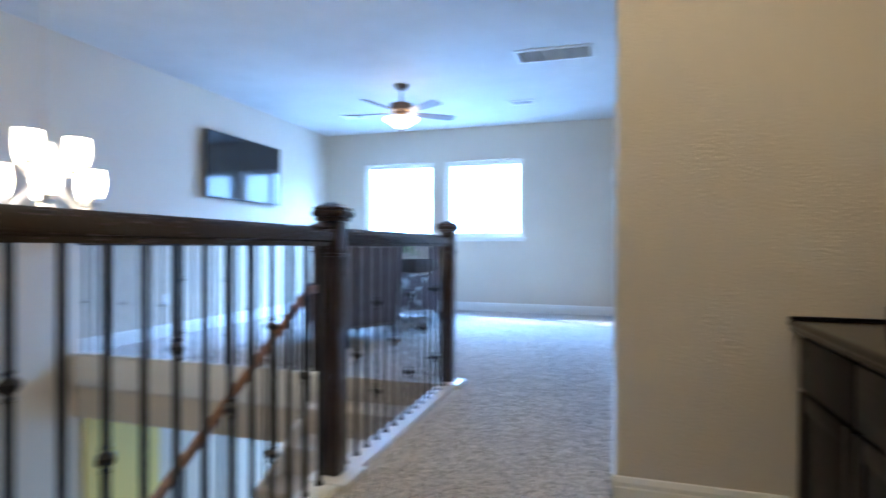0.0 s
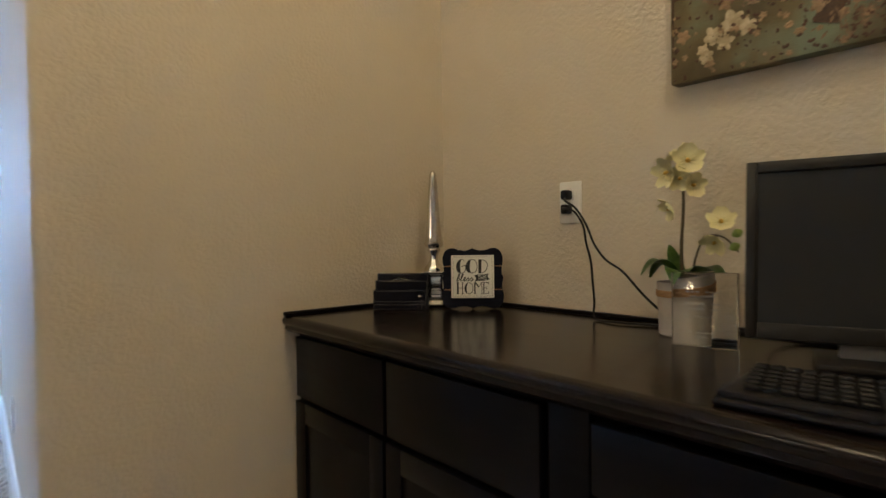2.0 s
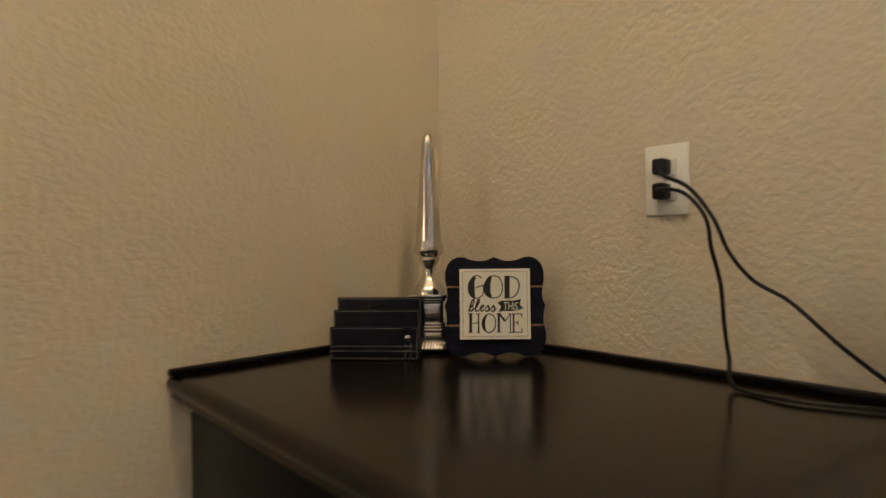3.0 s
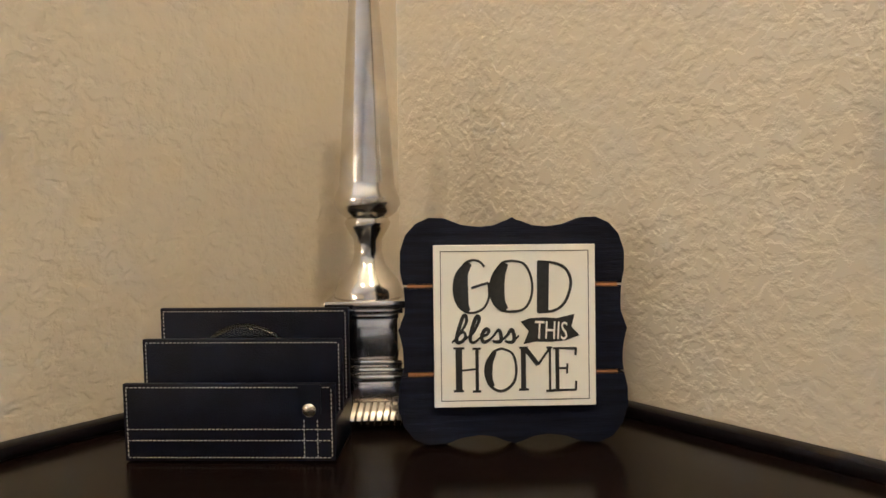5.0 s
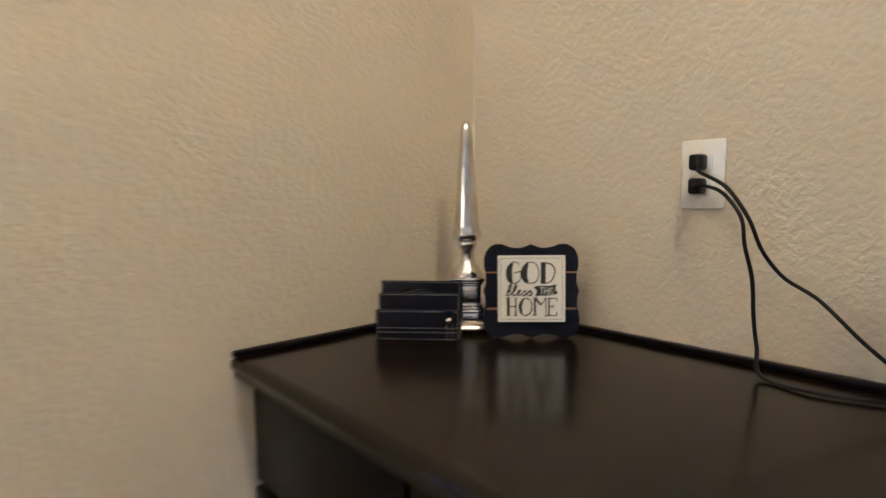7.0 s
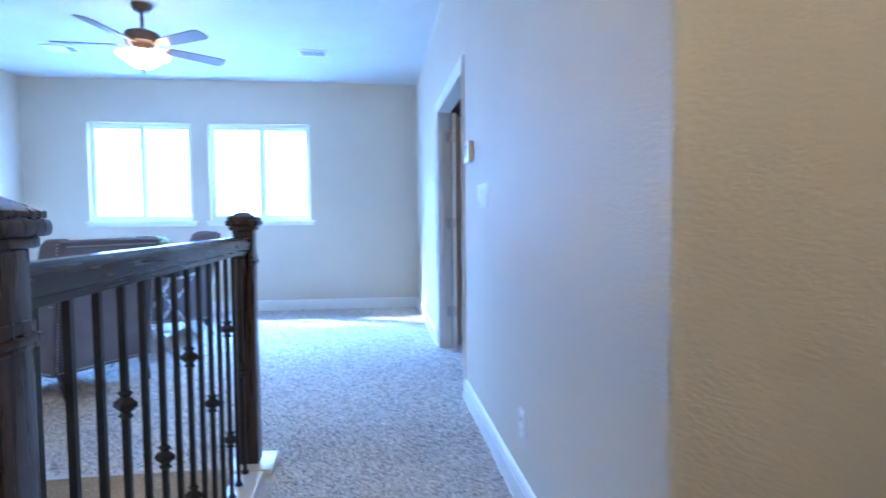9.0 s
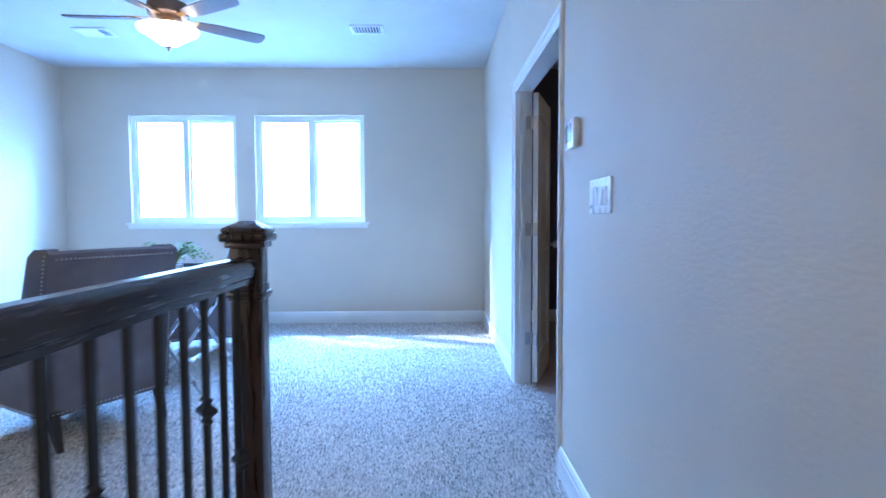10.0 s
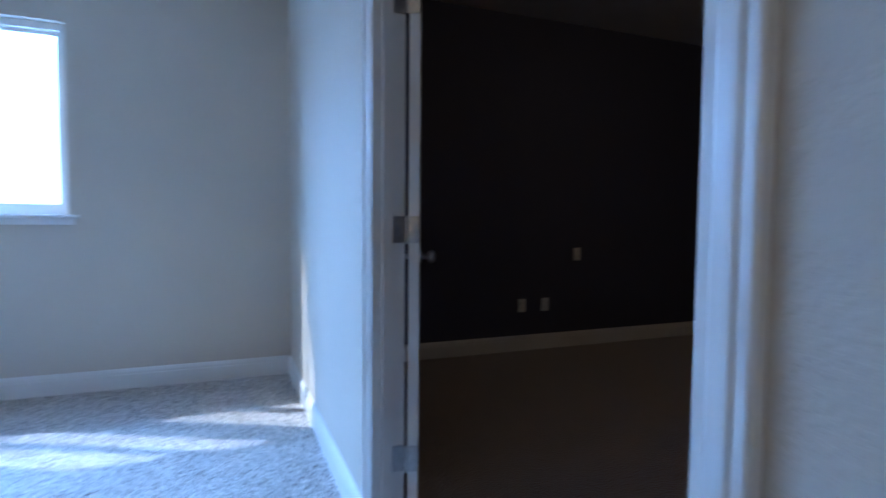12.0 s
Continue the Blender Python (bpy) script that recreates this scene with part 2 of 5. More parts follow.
def tube(pts, r, n=8, bm=None, taper=1.0):
    bm = bm or bmesh.new()
    pts = [Vector(p) for p in pts]
    rings, side = [], None
    for i, p in enumerate(pts):
        d = (pts[min(i + 1, len(pts) - 1)] - pts[max(i - 1, 0)]).normalized()
        if side is None:
            side = d.cross(Vector((0.13, 0.27, 0.95))).normalized()
        side = (side - d * side.dot(d)).normalized()
        up = d.cross(side)
        rad = r * (1 + (taper - 1) * i / (len(pts) - 1))
        rings.append([bm.verts.new(p + rad * (side * math.cos(2 * math.pi * k / n) + up * math.sin(2 * math.pi * k / n))) for k in range(n)])
    for a, b in zip(rings, rings[1:]):
        for k in range(n):
            bm.faces.new((a[k], a[(k + 1) % n], b[(k + 1) % n], b[k]))
    bm.faces.new(list(reversed(rings[0])))
    bm.faces.new(rings[-1])
    return bm


def smooth_path(pts, steps=8):
    """A Catmull-Rom line through pts."""
    p = [Vector(v) for v in pts]
    p = [2 * p[0] - p[1]] + p + [2 * p[-1] - p[-2]]
    out = []
    for a, b, c, d in zip(p, p[1:], p[2:], p[3:]):
        for k in range(steps):
            t = k / steps
            out.append(0.5 * (2 * b + (c - a) * t + (2 * a - 5 * b + 4 * c - d) * t * t + (3 * b - a - 3 * c + d) * t ** 3))
    return out + [p[-2]]


def prism(poly, t, bev=0.0, bm=None):
    """A flat outline in x and z, made t thick along y from 0 to -t (front at -t)."""
    bm = bm or bmesh.new()
    fr = [bm.verts.new((x, -t, z)) for x, z in poly]
    bk = [bm.verts.new((x, 0, z)) for x, z in poly]
    n = len(poly)
    f = bm.faces.new(fr)
    bm.faces.new(list(reversed(bk)))
    for k in range(n):
        bm.faces.new((fr[(k + 1) % n], fr[k], bk[k], bk[(k + 1) % n]))
    if bev:
        bmesh.ops.bevel(bm, geom=list(f.edges), offset=bev, segments=2, affect="EDGES")
    return bm


def sweep(profile, axis, a, b, flip=1):
    """A moulding: outline of (out, up) pairs carried along x or y from a to b."""
    bm = bmesh.new()
    ends = []
    for s in (a, b):
        ends.append([bm.verts.new((s, o * flip, z) if axis == "x" else (o * flip, s, z)) for o, z in profile])
    n = len(profile)
    for k in range(n):
        bm.faces.new((ends[0][k], ends[0][(k + 1) % n], ends[1][(k + 1) % n], ends[1][k]))
    bm.faces.new(ends[0])
    bm.faces.new(ends[1])
    return bm


def finish(ob_name, bm, material, smooth):
    bmesh.ops.recalc_face_normals(bm, faces=bm.faces)
    me = bpy.data.meshes.new(ob_name)
    bm.to_mesh(me)
    bm.free()
    me.materials.append(material)
    if smooth:
        me.shade_smooth()
        me.set_sharp_from_angle(angle=radians(38))
    return me


def part(name, bm, material, parent, label="", at=None, smooth=True):
    ob = new(name, finish(name, bm, material, smooth))
    ob.parent = parent
    if at is not None:
        ob.matrix_basis = at
    return tagged(ob, label)


def thing(name, m, label, category, group=""):
    ob = new(name)
    ob.empty_display_size = 0.1
    ob.matrix_basis = m
    return tagged(ob, label, category, group)


def solid(name, bm, material, label="", category="", kind="structure", smooth=True):
    return tagged(new(name, finish(name, bm, material, smooth)), label, category or name.split("_")[0], kind=kind)


# ---- large structure ----
XB, XL, YF, YS, ZC = 1.16, -4.63, 6.065, -4.2, 2.83
D0, D1, DH = 2.414, 3.75, 2.052
WIN = ((-3.915, -2.745), (-2.543, -1.335))
ZS, ZH = 1.13, 2.315
RX, RY0, RY1, SX = -1.13, -0.08, 1.572, -2.15
MY = 6.095

solid("floor", boxes((XL, 0.004, RY1, YF, -0.3, 0), (RX, 0, 0.0, RY1, -0.3, 0), (RX, XB, YS, 0.0, -0.3, 0)), CARPET, "beige speckled cut-pile carpet on the upper floor", "floor", smooth=False)
solid("floor_media_room", boxes((0.004, 5.2, 0.10, MY, -0.3, -0.002)), CARPET_DIM_LIT, "cut-pile carpet in the media room, coloured brown for its dim warm light", "floor", smooth=False)
solid("ceiling", boxes((XL - 0.15, 5.3, YS - 0.15, 6.3, ZC, ZC + 0.12)), CEIL, "white textured flat ceiling", "ceiling", smooth=False)

bm = boxes((0, 0.100, 0.0, D0, -0.3, ZC), (0, 0.100, D0, D1, DH, ZC), (0, 0.100, D1, YF, -0.3, ZC))
corner = [e for e in bm.edges if all(abs(v.co.x) < 1e-4 and abs(v.co.y) < 1e-4 for v in e.verts)]
bmesh.ops.bevel(bm, geom=corner, offset=0.016, segments=5, affect="EDGES", profile=0.5)
solid("wall_hall", bm, PAINT, "beige knockdown-textured hall wall with a doorway", "wall")
solid("wall_desk_side", boxes((0.100, XB + 0.12, 0, 0.100, -0.3, ZC)), PAINT, "beige knockdown-textured wall beside the desk", "wall", smooth=False)
solid("wall_desk_back", boxes((XB, XB + 0.12, YS, 0, -0.3, ZC)), PAINT, "beige knockdown-textured wall behind the desk", "wall", smooth=False)
far = [(XL, WIN[0][0], YF, YF + 0.125, -0.3, ZC), (WIN[0][1], WIN[1][0], YF, YF + 0.125, ZS, ZH), (WIN[1][1], 0.100, YF, YF + 0.125, -0.3, ZC),
       (WIN[0][0], WIN[1][1], YF, YF + 0.125, -0.3, ZS), (WIN[0][0], WIN[1][1], YF, YF + 0.125, ZH, ZC)]
solid("wall_window", boxes(*far), PAINT, "beige wall with two bright windows", "wall", smooth=False)
solid("wall_west", boxes((XL - 0.15, XL, YS, YF + 0.16, -3.1, ZC)), PAINT, "long pale wall beside the stairwell and sitting area", "wall", smooth=False)
solid("wall_south", boxes((XL, XB + 0.12, YS - 0.12, YS, -3.1, ZC)), PAINT, "plain beige wall at the end of the landing", "wall", smooth=False)
solid("wall_media_room", boxes((0.100, 5.2, MY, MY + 0.12, -0.3, ZC), (5.2, 5.32, 0.100, MY + 0.12, -0.3, ZC), (0.104, 5.2, 0.100, 0.104, -0.002, ZC),
                               (0.100, 0.104, 0.10, D0 - 0.06, 0, ZC), (0.100, 0.104, D1 + 0.06, MY, 0, ZC), (0.100, 0.104, D0 - 0.06, D1 + 0.06, DH + 0.06, ZC)),
      NAVY, "dark navy painted walls of the media room", "wall", smooth=False)

# lower floor, stair walls and the room under the loft
solid("floor_lower", boxes((XL, XB, YS, YF, -3.2, -3.1)), CARPET, "carpet of the floor below the stairwell", "floor", smooth=False)
solid("wall_stair_side", boxes((RX - 0.02, RX + 0.1, YS, RY1, -3.1, -0.3)), PAINT, "beige wall under the hall beside the stairs", "wall", smooth=False)
solid("wall_lower_side", boxes((XL, XL + 0.03, 1.64, 2.5, -3.1, -0.56)), YELLOW_LIT, "lower-floor wall patch with its warm light put into the yellow colour", "wall", smooth=False)
# This unseen opening is added for the fill lamp that brightens the lower room.
LX0, LX1, LZ0, LZ1 = -4.25, -1.55, -2.5, -0.75
solid("wall_lower_window", boxes((XL, LX0, YF, YF + 0.125, -3.1, -0.3), (LX1, RX, YF, YF + 0.125, -3.1, -0.3), (LX0, LX1, YF, YF + 0.125, -3.1, LZ0), (LX0, LX1, YF, YF + 0.125, LZ1, -0.3)), PAINT, "pale lower wall with a wide window opening", "wall", smooth=False)
solid("wall_lower_hall", boxes((RX, RX + 0.1, RY1, YF, -3.1, -0.3)), PAINT, "pale wall of the lower room", "wall", smooth=False)
solid("wall_stairwell_header", boxes((XL, SX - 0.05, RY1, RY1 + 0.1, -0.56, -0.3)), PAINT, "drywall edge under the loft floor", "wall", smooth=False)

SKIRT = [(0, 0), (0.016, 0), (0.016, 0.092), (0.013, 0.098), (0.013, 0.112), (0.006, 0.128), (0.002, 0.132), (0, 0.132)]


def baseboard(axis, a, b, at, flip):
    bm = sweep(SKIRT, axis, a, b, flip)
    m = Matrix.Translation((0, at, 0)) if axis == "x" else Matrix.Translation((at, 0, 0))
    bmesh.ops.transform(bm, matrix=m, verts=bm.verts)
    solid("baseboard", bm, TRIM, "white moulded baseboard", "baseboard", smooth=False)


baseboard("y", -0.016, D0 - 0.061, 0, -1)
baseboard("y", D1 + 0.061, YF, 0, -1)
baseboard("x", -0.016, 0.565, 0, -1)
baseboard("x", XL, -0.016, YF, -1)
baseboard("y", RY1 + 0.03, YF - 0.016, XL, 1)
baseboard("x", 0.146, 5.18, MY, -1)
baseboard("y", YS, -2.62, XB, -1)


# ---- door ----
def doorway():
    """Casing and jambs of the wide doorway."""
    prof = [(0, 0), (0.060, 0), (0.060, 0.014), (0.056, 0.018), (0.050, 0.018), (0.046, 0.013), (0.038, 0.012), (0.033, 0.016), (0.026, 0.016), (0.022, 0.011), (0.012, 0.010), (0.004, 0.009), (0, 0.006)]
    bm = bmesh.new()
    for side in (-1, 1):                      # hall face, room face
        x0 = 0 if side < 0 else 0.104
        for y, s in ((D0, -1), (D1, 1)):
            ends = [[bm.verts.new((x0 + side * d, y + s * w, z + (w if z > 1 else 0))) for w, d in prof] for z in (0, DH)]
            for k in range(len(prof)):
                bm.faces.new((ends[0][k], ends[0][(k + 1) % len(prof)], ends[1][(k + 1) % len(prof)], ends[1][k]))
            bm.faces.new(ends[0])
            bm.faces.new(ends[1])
        ends = [[bm.verts.new((x0 + side * d, y + s * w, DH + w)) for w, d in prof] for y, s in ((D0, -1), (D1, 1))]
        for k in range(len(prof)):
            bm.faces.new((ends[0][k], ends[0][(k + 1) % len(prof)], ends[1][(k + 1) % len(prof)], ends[1][k]))
    frame_ob = solid("door_frame", bm, TRIM, "white moulded door casing round a wide doorway", "door frame", smooth=False)
    part("jamb", boxes((-0.004, 0.108, D0 - 0.001, D0 + 0.018, 0, DH)), TRIM, frame_ob, smooth=False)
    part("jamb", boxes((-0.004, 0.108, D1 - 0.018, D1 + 0.001, 0, DH)), TRIM, frame_ob, smooth=False)
    part("head_jamb", boxes((-0.004, 0.108, D0 + 0.018, D1 - 0.018, DH - 0.018, DH + 0.001)), TRIM, frame_ob, smooth=False)
    part("door_stop", boxes((0.03, 0.060, D1 - 0.030, D1 - 0.018, 0, DH - 0.018)), TRIM, frame_ob, smooth=False)
    return frame_ob


doorway()
door = thing("door_1", pose(0.116, D1 - 0.030, 0, 0, 0, 90 - 20), "white panelled interior door standing wide open", "door")
tagged(door, kind="structure")
W, T = 0.595, 0.035
bm = boxes((0.0, 0.105, -T, 0, 0.012, 2.028), (W - 0.105, W, -T, 0, 0.012, 2.028), (0.105, W - 0.105, -T, 0, 0.012, 0.20), (0.105, W - 0.105, -T, 0, 0.80, 0.93),
           (0.105, W - 0.105, -T, 0, 1.90, 2.028))
part("slab", bm, TRIM, door, smooth=False)
for z0, z1 in ((0.20, 0.80), (0.93, 1.90)):
    bm = boxes((0.105, W - 0.105, -T + 0.010, -0.010, z0, z1))
    box(bm, 0.145, W - 0.145, -T + 0.003, -0.003, z0 + 0.04, z1 - 0.04, bev=0.006)
    part("panel", bm, TRIM, door, smooth=False)
for z in (0.322, 1.09, 1.828):
    h = part("hinge", lathe([(0.0055, -0.046), (0.0055, 0.046)], 10), NICKEL, door, "nickel butt hinge", pose(-0.004, 0.004, z))
    part("leaf", boxes((0.0, 0.003, -0.034, 0.0, -0.044, 0.044), bev=0.0008), NICKEL, h, at=pose(0.0015, -0.004, 0))
for y, s in ((0.0, 1), (-T, -1)):
    k = part("knob", lathe([(0.030, 0), (0.030, 0.006), (0.012, 0.010), (0.011, 0.030), (0.024, 0.038), (0.028, 0.050), (0.024, 0.062), (0.008, 0.067)], 20), NICKEL, door, "round nickel door knob", pose(W - 0.06, y, 0.965, -90 * s))
# jamb leaves of the hinges
for z in (0.322, 1.09, 1.828):
    tagged(new("hinge_leaf", finish("hinge_leaf", boxes((0.068, 0.108, D1 - 0.021, D1 - 0.0175, z - 0.044, z + 0.044), bev=0.0008), NICKEL, False)), "nickel hinge leaf let into the door jamb", "hinge", "door hinges", "structure")


# ---- windows ----
for i, (x0, x1) in enumerate(WIN):
    y = YF + 0.050
    w = solid("window_%d" % (i + 1), boxes((x0, x0 + 0.045, y, y + 0.06, ZS, ZH), (x1 - 0.045, x1, y, y + 0.06, ZS, ZH), (x0 + 0.045, x1 - 0.045, y, y + 0.06, ZS, ZS + 0.045), (x0 + 0.045, x1 - 0.045, y, y + 0.06, ZH - 0.045, ZH)),
              TRIM, "white sliding window, bright with daylight", "window", smooth=False)
    xm = (x0 + x1) / 2 + 0.02
    part("mullion", boxes((xm - 0.022, xm + 0.022, y - 0.004, y + 0.05, ZS + 0.045, ZH - 0.045)), TRIM, w, smooth=False)
    for a, b, d in ((x0 + 0.045, xm - 0.022, 0.0), (xm + 0.022, x1 - 0.045, 0.02)):
        part("sash", boxes((a, a + 0.022, y + 0.01 + d, y + 0.035 + d, ZS + 0.045, ZH - 0.045), (b - 0.022, b, y + 0.01 + d, y + 0.035 + d, ZS + 0.045, ZH - 0.045),
                           (a + 0.022, b - 0.022, y + 0.01 + d, y + 0.035 + d, ZS + 0.045, ZS + 0.07), (a + 0.022, b - 0.022, y + 0.01 + d, y + 0.035 + d, ZH - 0.07, ZH - 0.045)), TRIM, w, smooth=False)
        g = part("pane", boxes((a + 0.02, b - 0.02, y + 0.02 + d, y + 0.024 + d, ZS + 0.065, ZH - 0.065)), PANE, w, smooth=False)
        g.visible_shadow = False
    part("window_sill", boxes((x0 - 0.05, x1 + 0.05, YF - 0.026, YF + 0.050, ZS - 0.018, ZS + 0.004), bev=0.004), TRIM, w)
    part("apron", boxes((x0 - 0.03, x1 + 0.03, YF - 0.016, YF, ZS - 0.060, ZS - 0.018), bev=0.003), TRIM, w)
m = glow("sky_backdrop_glow", (0.80, 0.90, 1.0), 2.2)
solid("backdrop", boxes((-16, 10, 14, 14.1, -3.3, 12)), m, "pale overexposed sky beyond the windows", "backdrop", smooth=False)
solid("ground", boxes((-400, 400, 6.3, 800, -3.4, -3.3)), GROUND, "distant lawn outside below the windows", "ground", smooth=False)

# ---- stairs, newels and railings ----
RISE, RUN = 0.178, 0.27
stairs = thing("staircase", pose(0, 0, 0), "carpeted stairs going down from the loft", "stairs")
tagged(stairs, kind="structure")
STEPS = 16
for k in range(1, STEPS + 1):
    z = -RISE * k
    y1 = RY1 - RUN * (k - 1)
    part("step", boxes((SX + 0.02, RX - 0.021, y1 - RUN, y1 + 0.02, z - 0.19, z), bev=0.012), CARPET, stairs)
FLY, FLZ = RY1 - RUN * STEPS, -RISE * STEPS
for x in (RX - 0.021, SX + 0.02):
    part("stringer", prism([(RY1, -0.02), (RY1, -0.36), (FLY, FLZ - 0.26), (FLY, FLZ + 0.10)], 0.02), TRIM, stairs, "white stair skirt board", pose(x, 0, 0, 0, 0, 90), smooth=False)

solid("trim_stairwell_hall", boxes((RX - 0.045, RX + 0.075, YS, RY1 - 0.06, -0.004, 0.022), (RX - 0.040, RX - 0.02, YS, RY1, -0.27, -0.004), bev=0.004), TRIM, "white board under the hall balusters", "trim")
solid("trim_stairwell_loft", boxes((XL, SX + 0.06, RY1 - 0.03, RY1 + 0.07, -0.004, 0.022), (XL, SX, RY1 - 0.022, RY1 - 0.002, -0.27, -0.004), bev=0.004), TRIM, "white board under the loft balusters", "trim")


def newel(x, y, z0=0.0, top=1.16):
    n = thing("newel_post", pose(x, y, z0), "dark-stained square wooden newel post with a moulded cap", "newel post", "stair newels")
    part("base", boxes((-0.08, 0.11, -0.10, 0.10, -0.004, 0.030), bev=0.004), TRIM, n, "white painted base block")
    part("shaft", boxes((-0.043, 0.043, -0.043, 0.043, 0.03, top - 0.08), bev=0.004), WOOD, n)
    bm = bmesh.new()
    for h, a, b in ((0.046, 0.17, 0.192), (0.053, 0.192, 0.205), (0.048, 0.205, 0.215)):
        box(bm, -h, h, -h, h, top - b - 0.02, top - a - 0.02, bev=0.003)
    part("collar", bm, WOOD, n)
    bm = bmesh.new()
    box(bm, -0.054, 0.054, -0.054, 0.054, top - 0.080, top - 0.062, bev=0.004)
    box(bm, -0.068, 0.068, -0.068, 0.068, top - 0.062, top - 0.034, bev=0.011, seg=3)
    box(bm, -0.061, 0.061, -0.061, 0.061, top - 0.034, top - 0.022, bev=0.003)
    a = [bm.verts.new((s * 0.059, t * 0.059, top - 0.022)) for s, t in ((-1, -1), (1, -1), (1, 1), (-1, 1))]
    b = [bm.verts.new((s * 0.018, t * 0.018, top)) for s, t in ((-1, -1), (1, -1), (1, 1), (-1, 1))]
    for k in range(4):
        bm.faces.new((a[k], a[(k + 1) % 4], b[(k + 1) % 4], b[k]))
    bm.faces.new(b)
    part("cap", bm, WOOD, n)
    return n


newel(RX, RY1)
newel(RX, RY0)
newel(SX, RY1)
newel(RX, YS + 0.05)

RAIL = [(x, z + 0.022) for x, z in ((-0.026, 0.958), (0.026, 0.958), (0.026, 0.972), (0.033, 0.978), (0.035, 1.000), (0.029, 1.020), (0.016, 1.032), (-0.016, 1.032), (-0.029, 1.020), (-0.035, 1.000), (-0.033, 0.978), (-0.026, 0.972))]


def baluster_mesh(knuckles):
    bm = boxes((-0.0073, 0.0073, -0.0073, 0.0073, 0.02, 0.982))
    lathe([(0.016, 0.022), (0.016, 0.030), (0.009, 0.042)], 8, bm)
    for z in knuckles:
        lathe([(0.009, z - 0.034), (0.018, z - 0.028), (0.011, z - 0.018), (0.027, z - 0.005), (0.027, z + 0.005), (0.011, z + 0.018), (0.018, z + 0.028), (0.009, z + 0.034)], 4, bm)
    return finish("baluster", bm, IRON, True)


BAL = [baluster_mesh(k) for k in ((0.70, 0.26), (), (0.48,), ())]


def railing(name, axis, a, b, at, label, material, first=0):
    g = thing(name, pose(0, 0, 0), label, "railing", "stair railings")
    bm = sweep(RAIL, axis, a + 0.042, b - 0.042)
    m = Matrix.Translation((0, at, 0)) if axis == "x" else Matrix.Translation((at, 0, 0))
    bmesh.ops.transform(bm, matrix=m, verts=bm.verts)
    part("handrail", bm, material, g)
    n = round((b - a) / 0.108)
    for k in range(1, n):
        s = b - (b - a) * k / n
        o = tagged(new("baluster", BAL[(k + first) % 4]), "thin black iron baluster")
        o.parent = g
        o.location = (s, at, 0) if axis == "x" else (at, s, 0)


railing("hall_railing", "y", RY0, RY1, RX, "dark wooden rail on black iron balusters along the hall", WOODY, 1)
railing("landing_railing", "y", YS + 0.05, RY0, RX, "dark wooden rail on black iron balusters along the landing", WOODY)
railing("loft_railing", "x", XL, SX, RY1, "dark wooden rail on black iron balusters at the loft edge", WOODX)

# sloping stair rail
sl = thing("stair_railing", pose(0, 0, 0), "warm brown handrail sloping down with thin iron balusters", "railing", "stair railings")
slope = RISE / RUN
pts = [(SX, RY1 - 0.04, 0.66), (SX, RY1 - 0.14, 0.655)] + [(SX, RY1 - 0.20 - 0.2 * k, 0.63 - 0.2 * slope * k) for k in range(19)]
part("handrail", tube(pts, 0.030, 10), OAK, sl)
for k in range(1, STEPS):
    for f in (0.25, 0.75):
        y = RY1 - RUN * (k - 1) - RUN * f
        zt = 0.63 - (RY1 - 0.2 - y) * slope
        zb = -RISE * k
        part("baluster", boxes((SX + 0.026, SX + 0.038, y - 0.006, y + 0.006, zb, zt)), IRON, sl, smooth=False)


# ---- chandelier over the stairwell ----
ch = thing("chandelier", pose(-2.61, -0.2, 1.12) @ Matrix.Diagonal((0.68, 0.68, 0.68, 1)), "nickel chandelier with lit frosted glass shades", "chandelier")
part("stem", lathe([(0.03, 0.02), (0.045, 0.06), (0.018, 0.10), (0.018, 0.30), (0.05, 0.36), (0.05, 0.44), (0.012, 0.50), (0.012, 2.45), (0.07, 2.50), (0.08, 2.544)], 20), NICKEL, ch)
for k in range(6):
    a = radians(25 + 60 * k)
    c, s = math.cos(a), math.sin(a)
    p = [(0.03 * c, 0.03 * s, 0.30), (0.14 * c, 0.14 * s, 0.12), (0.25 * c, 0.25 * s, 0.03), (0.31 * c, 0.31 * s, 0.08)]
    arm = part("arm", tube(smooth_path(p, 6), 0.011, 8), NICKEL, ch)
    part("shade", lathe([(0.035, 0.0), (0.058, 0.02), (0.074, 0.08), (0.078, 0.14), (0.070, 0.21), (0.066, 0.21), (0.073, 0.14), (0.069, 0.08), (0.03, 0.012)], 20), SHADE, arm, "lit frosted glass shade", pose(0.31 * c, 0.31 * s, 0.115))
    part("cup", lathe([(0.012, -0.03), (0.045, 0.0), (0.045, 0.034), (0.02, 0.034)], 16), NICKEL, arm, at=pose(0.31 * c, 0.31 * s, 0.09))

for k in range(3):
    a = radians(55 + 120 * k)
    c, s = math.cos(a), math.sin(a)
    p = [(0.03 * c, 0.03 * s, 0.52), (0.09 * c, 0.09 * s, 0.36), (0.15 * c, 0.15 * s, 0.28), (0.19 * c, 0.19 * s, 0.32)]
    arm = part("arm", tube(smooth_path(p, 6), 0.011, 8), NICKEL, ch)
    part("shade", lathe([(0.035, 0.0), (0.058, 0.02), (0.074, 0.08), (0.078, 0.14), (0.070, 0.21), (0.066, 0.21), (0.073, 0.14), (0.069, 0.08), (0.03, 0.012)], 20), SHADE, arm, "lit frosted glass shade", pose(0.19 * c, 0.19 * s, 0.355))
    part("cup", lathe([(0.012, -0.03), (0.045, 0.0), (0.045, 0.034), (0.02, 0.034)], 16), NICKEL, arm, at=pose(0.19 * c, 0.19 * s, 0.33))


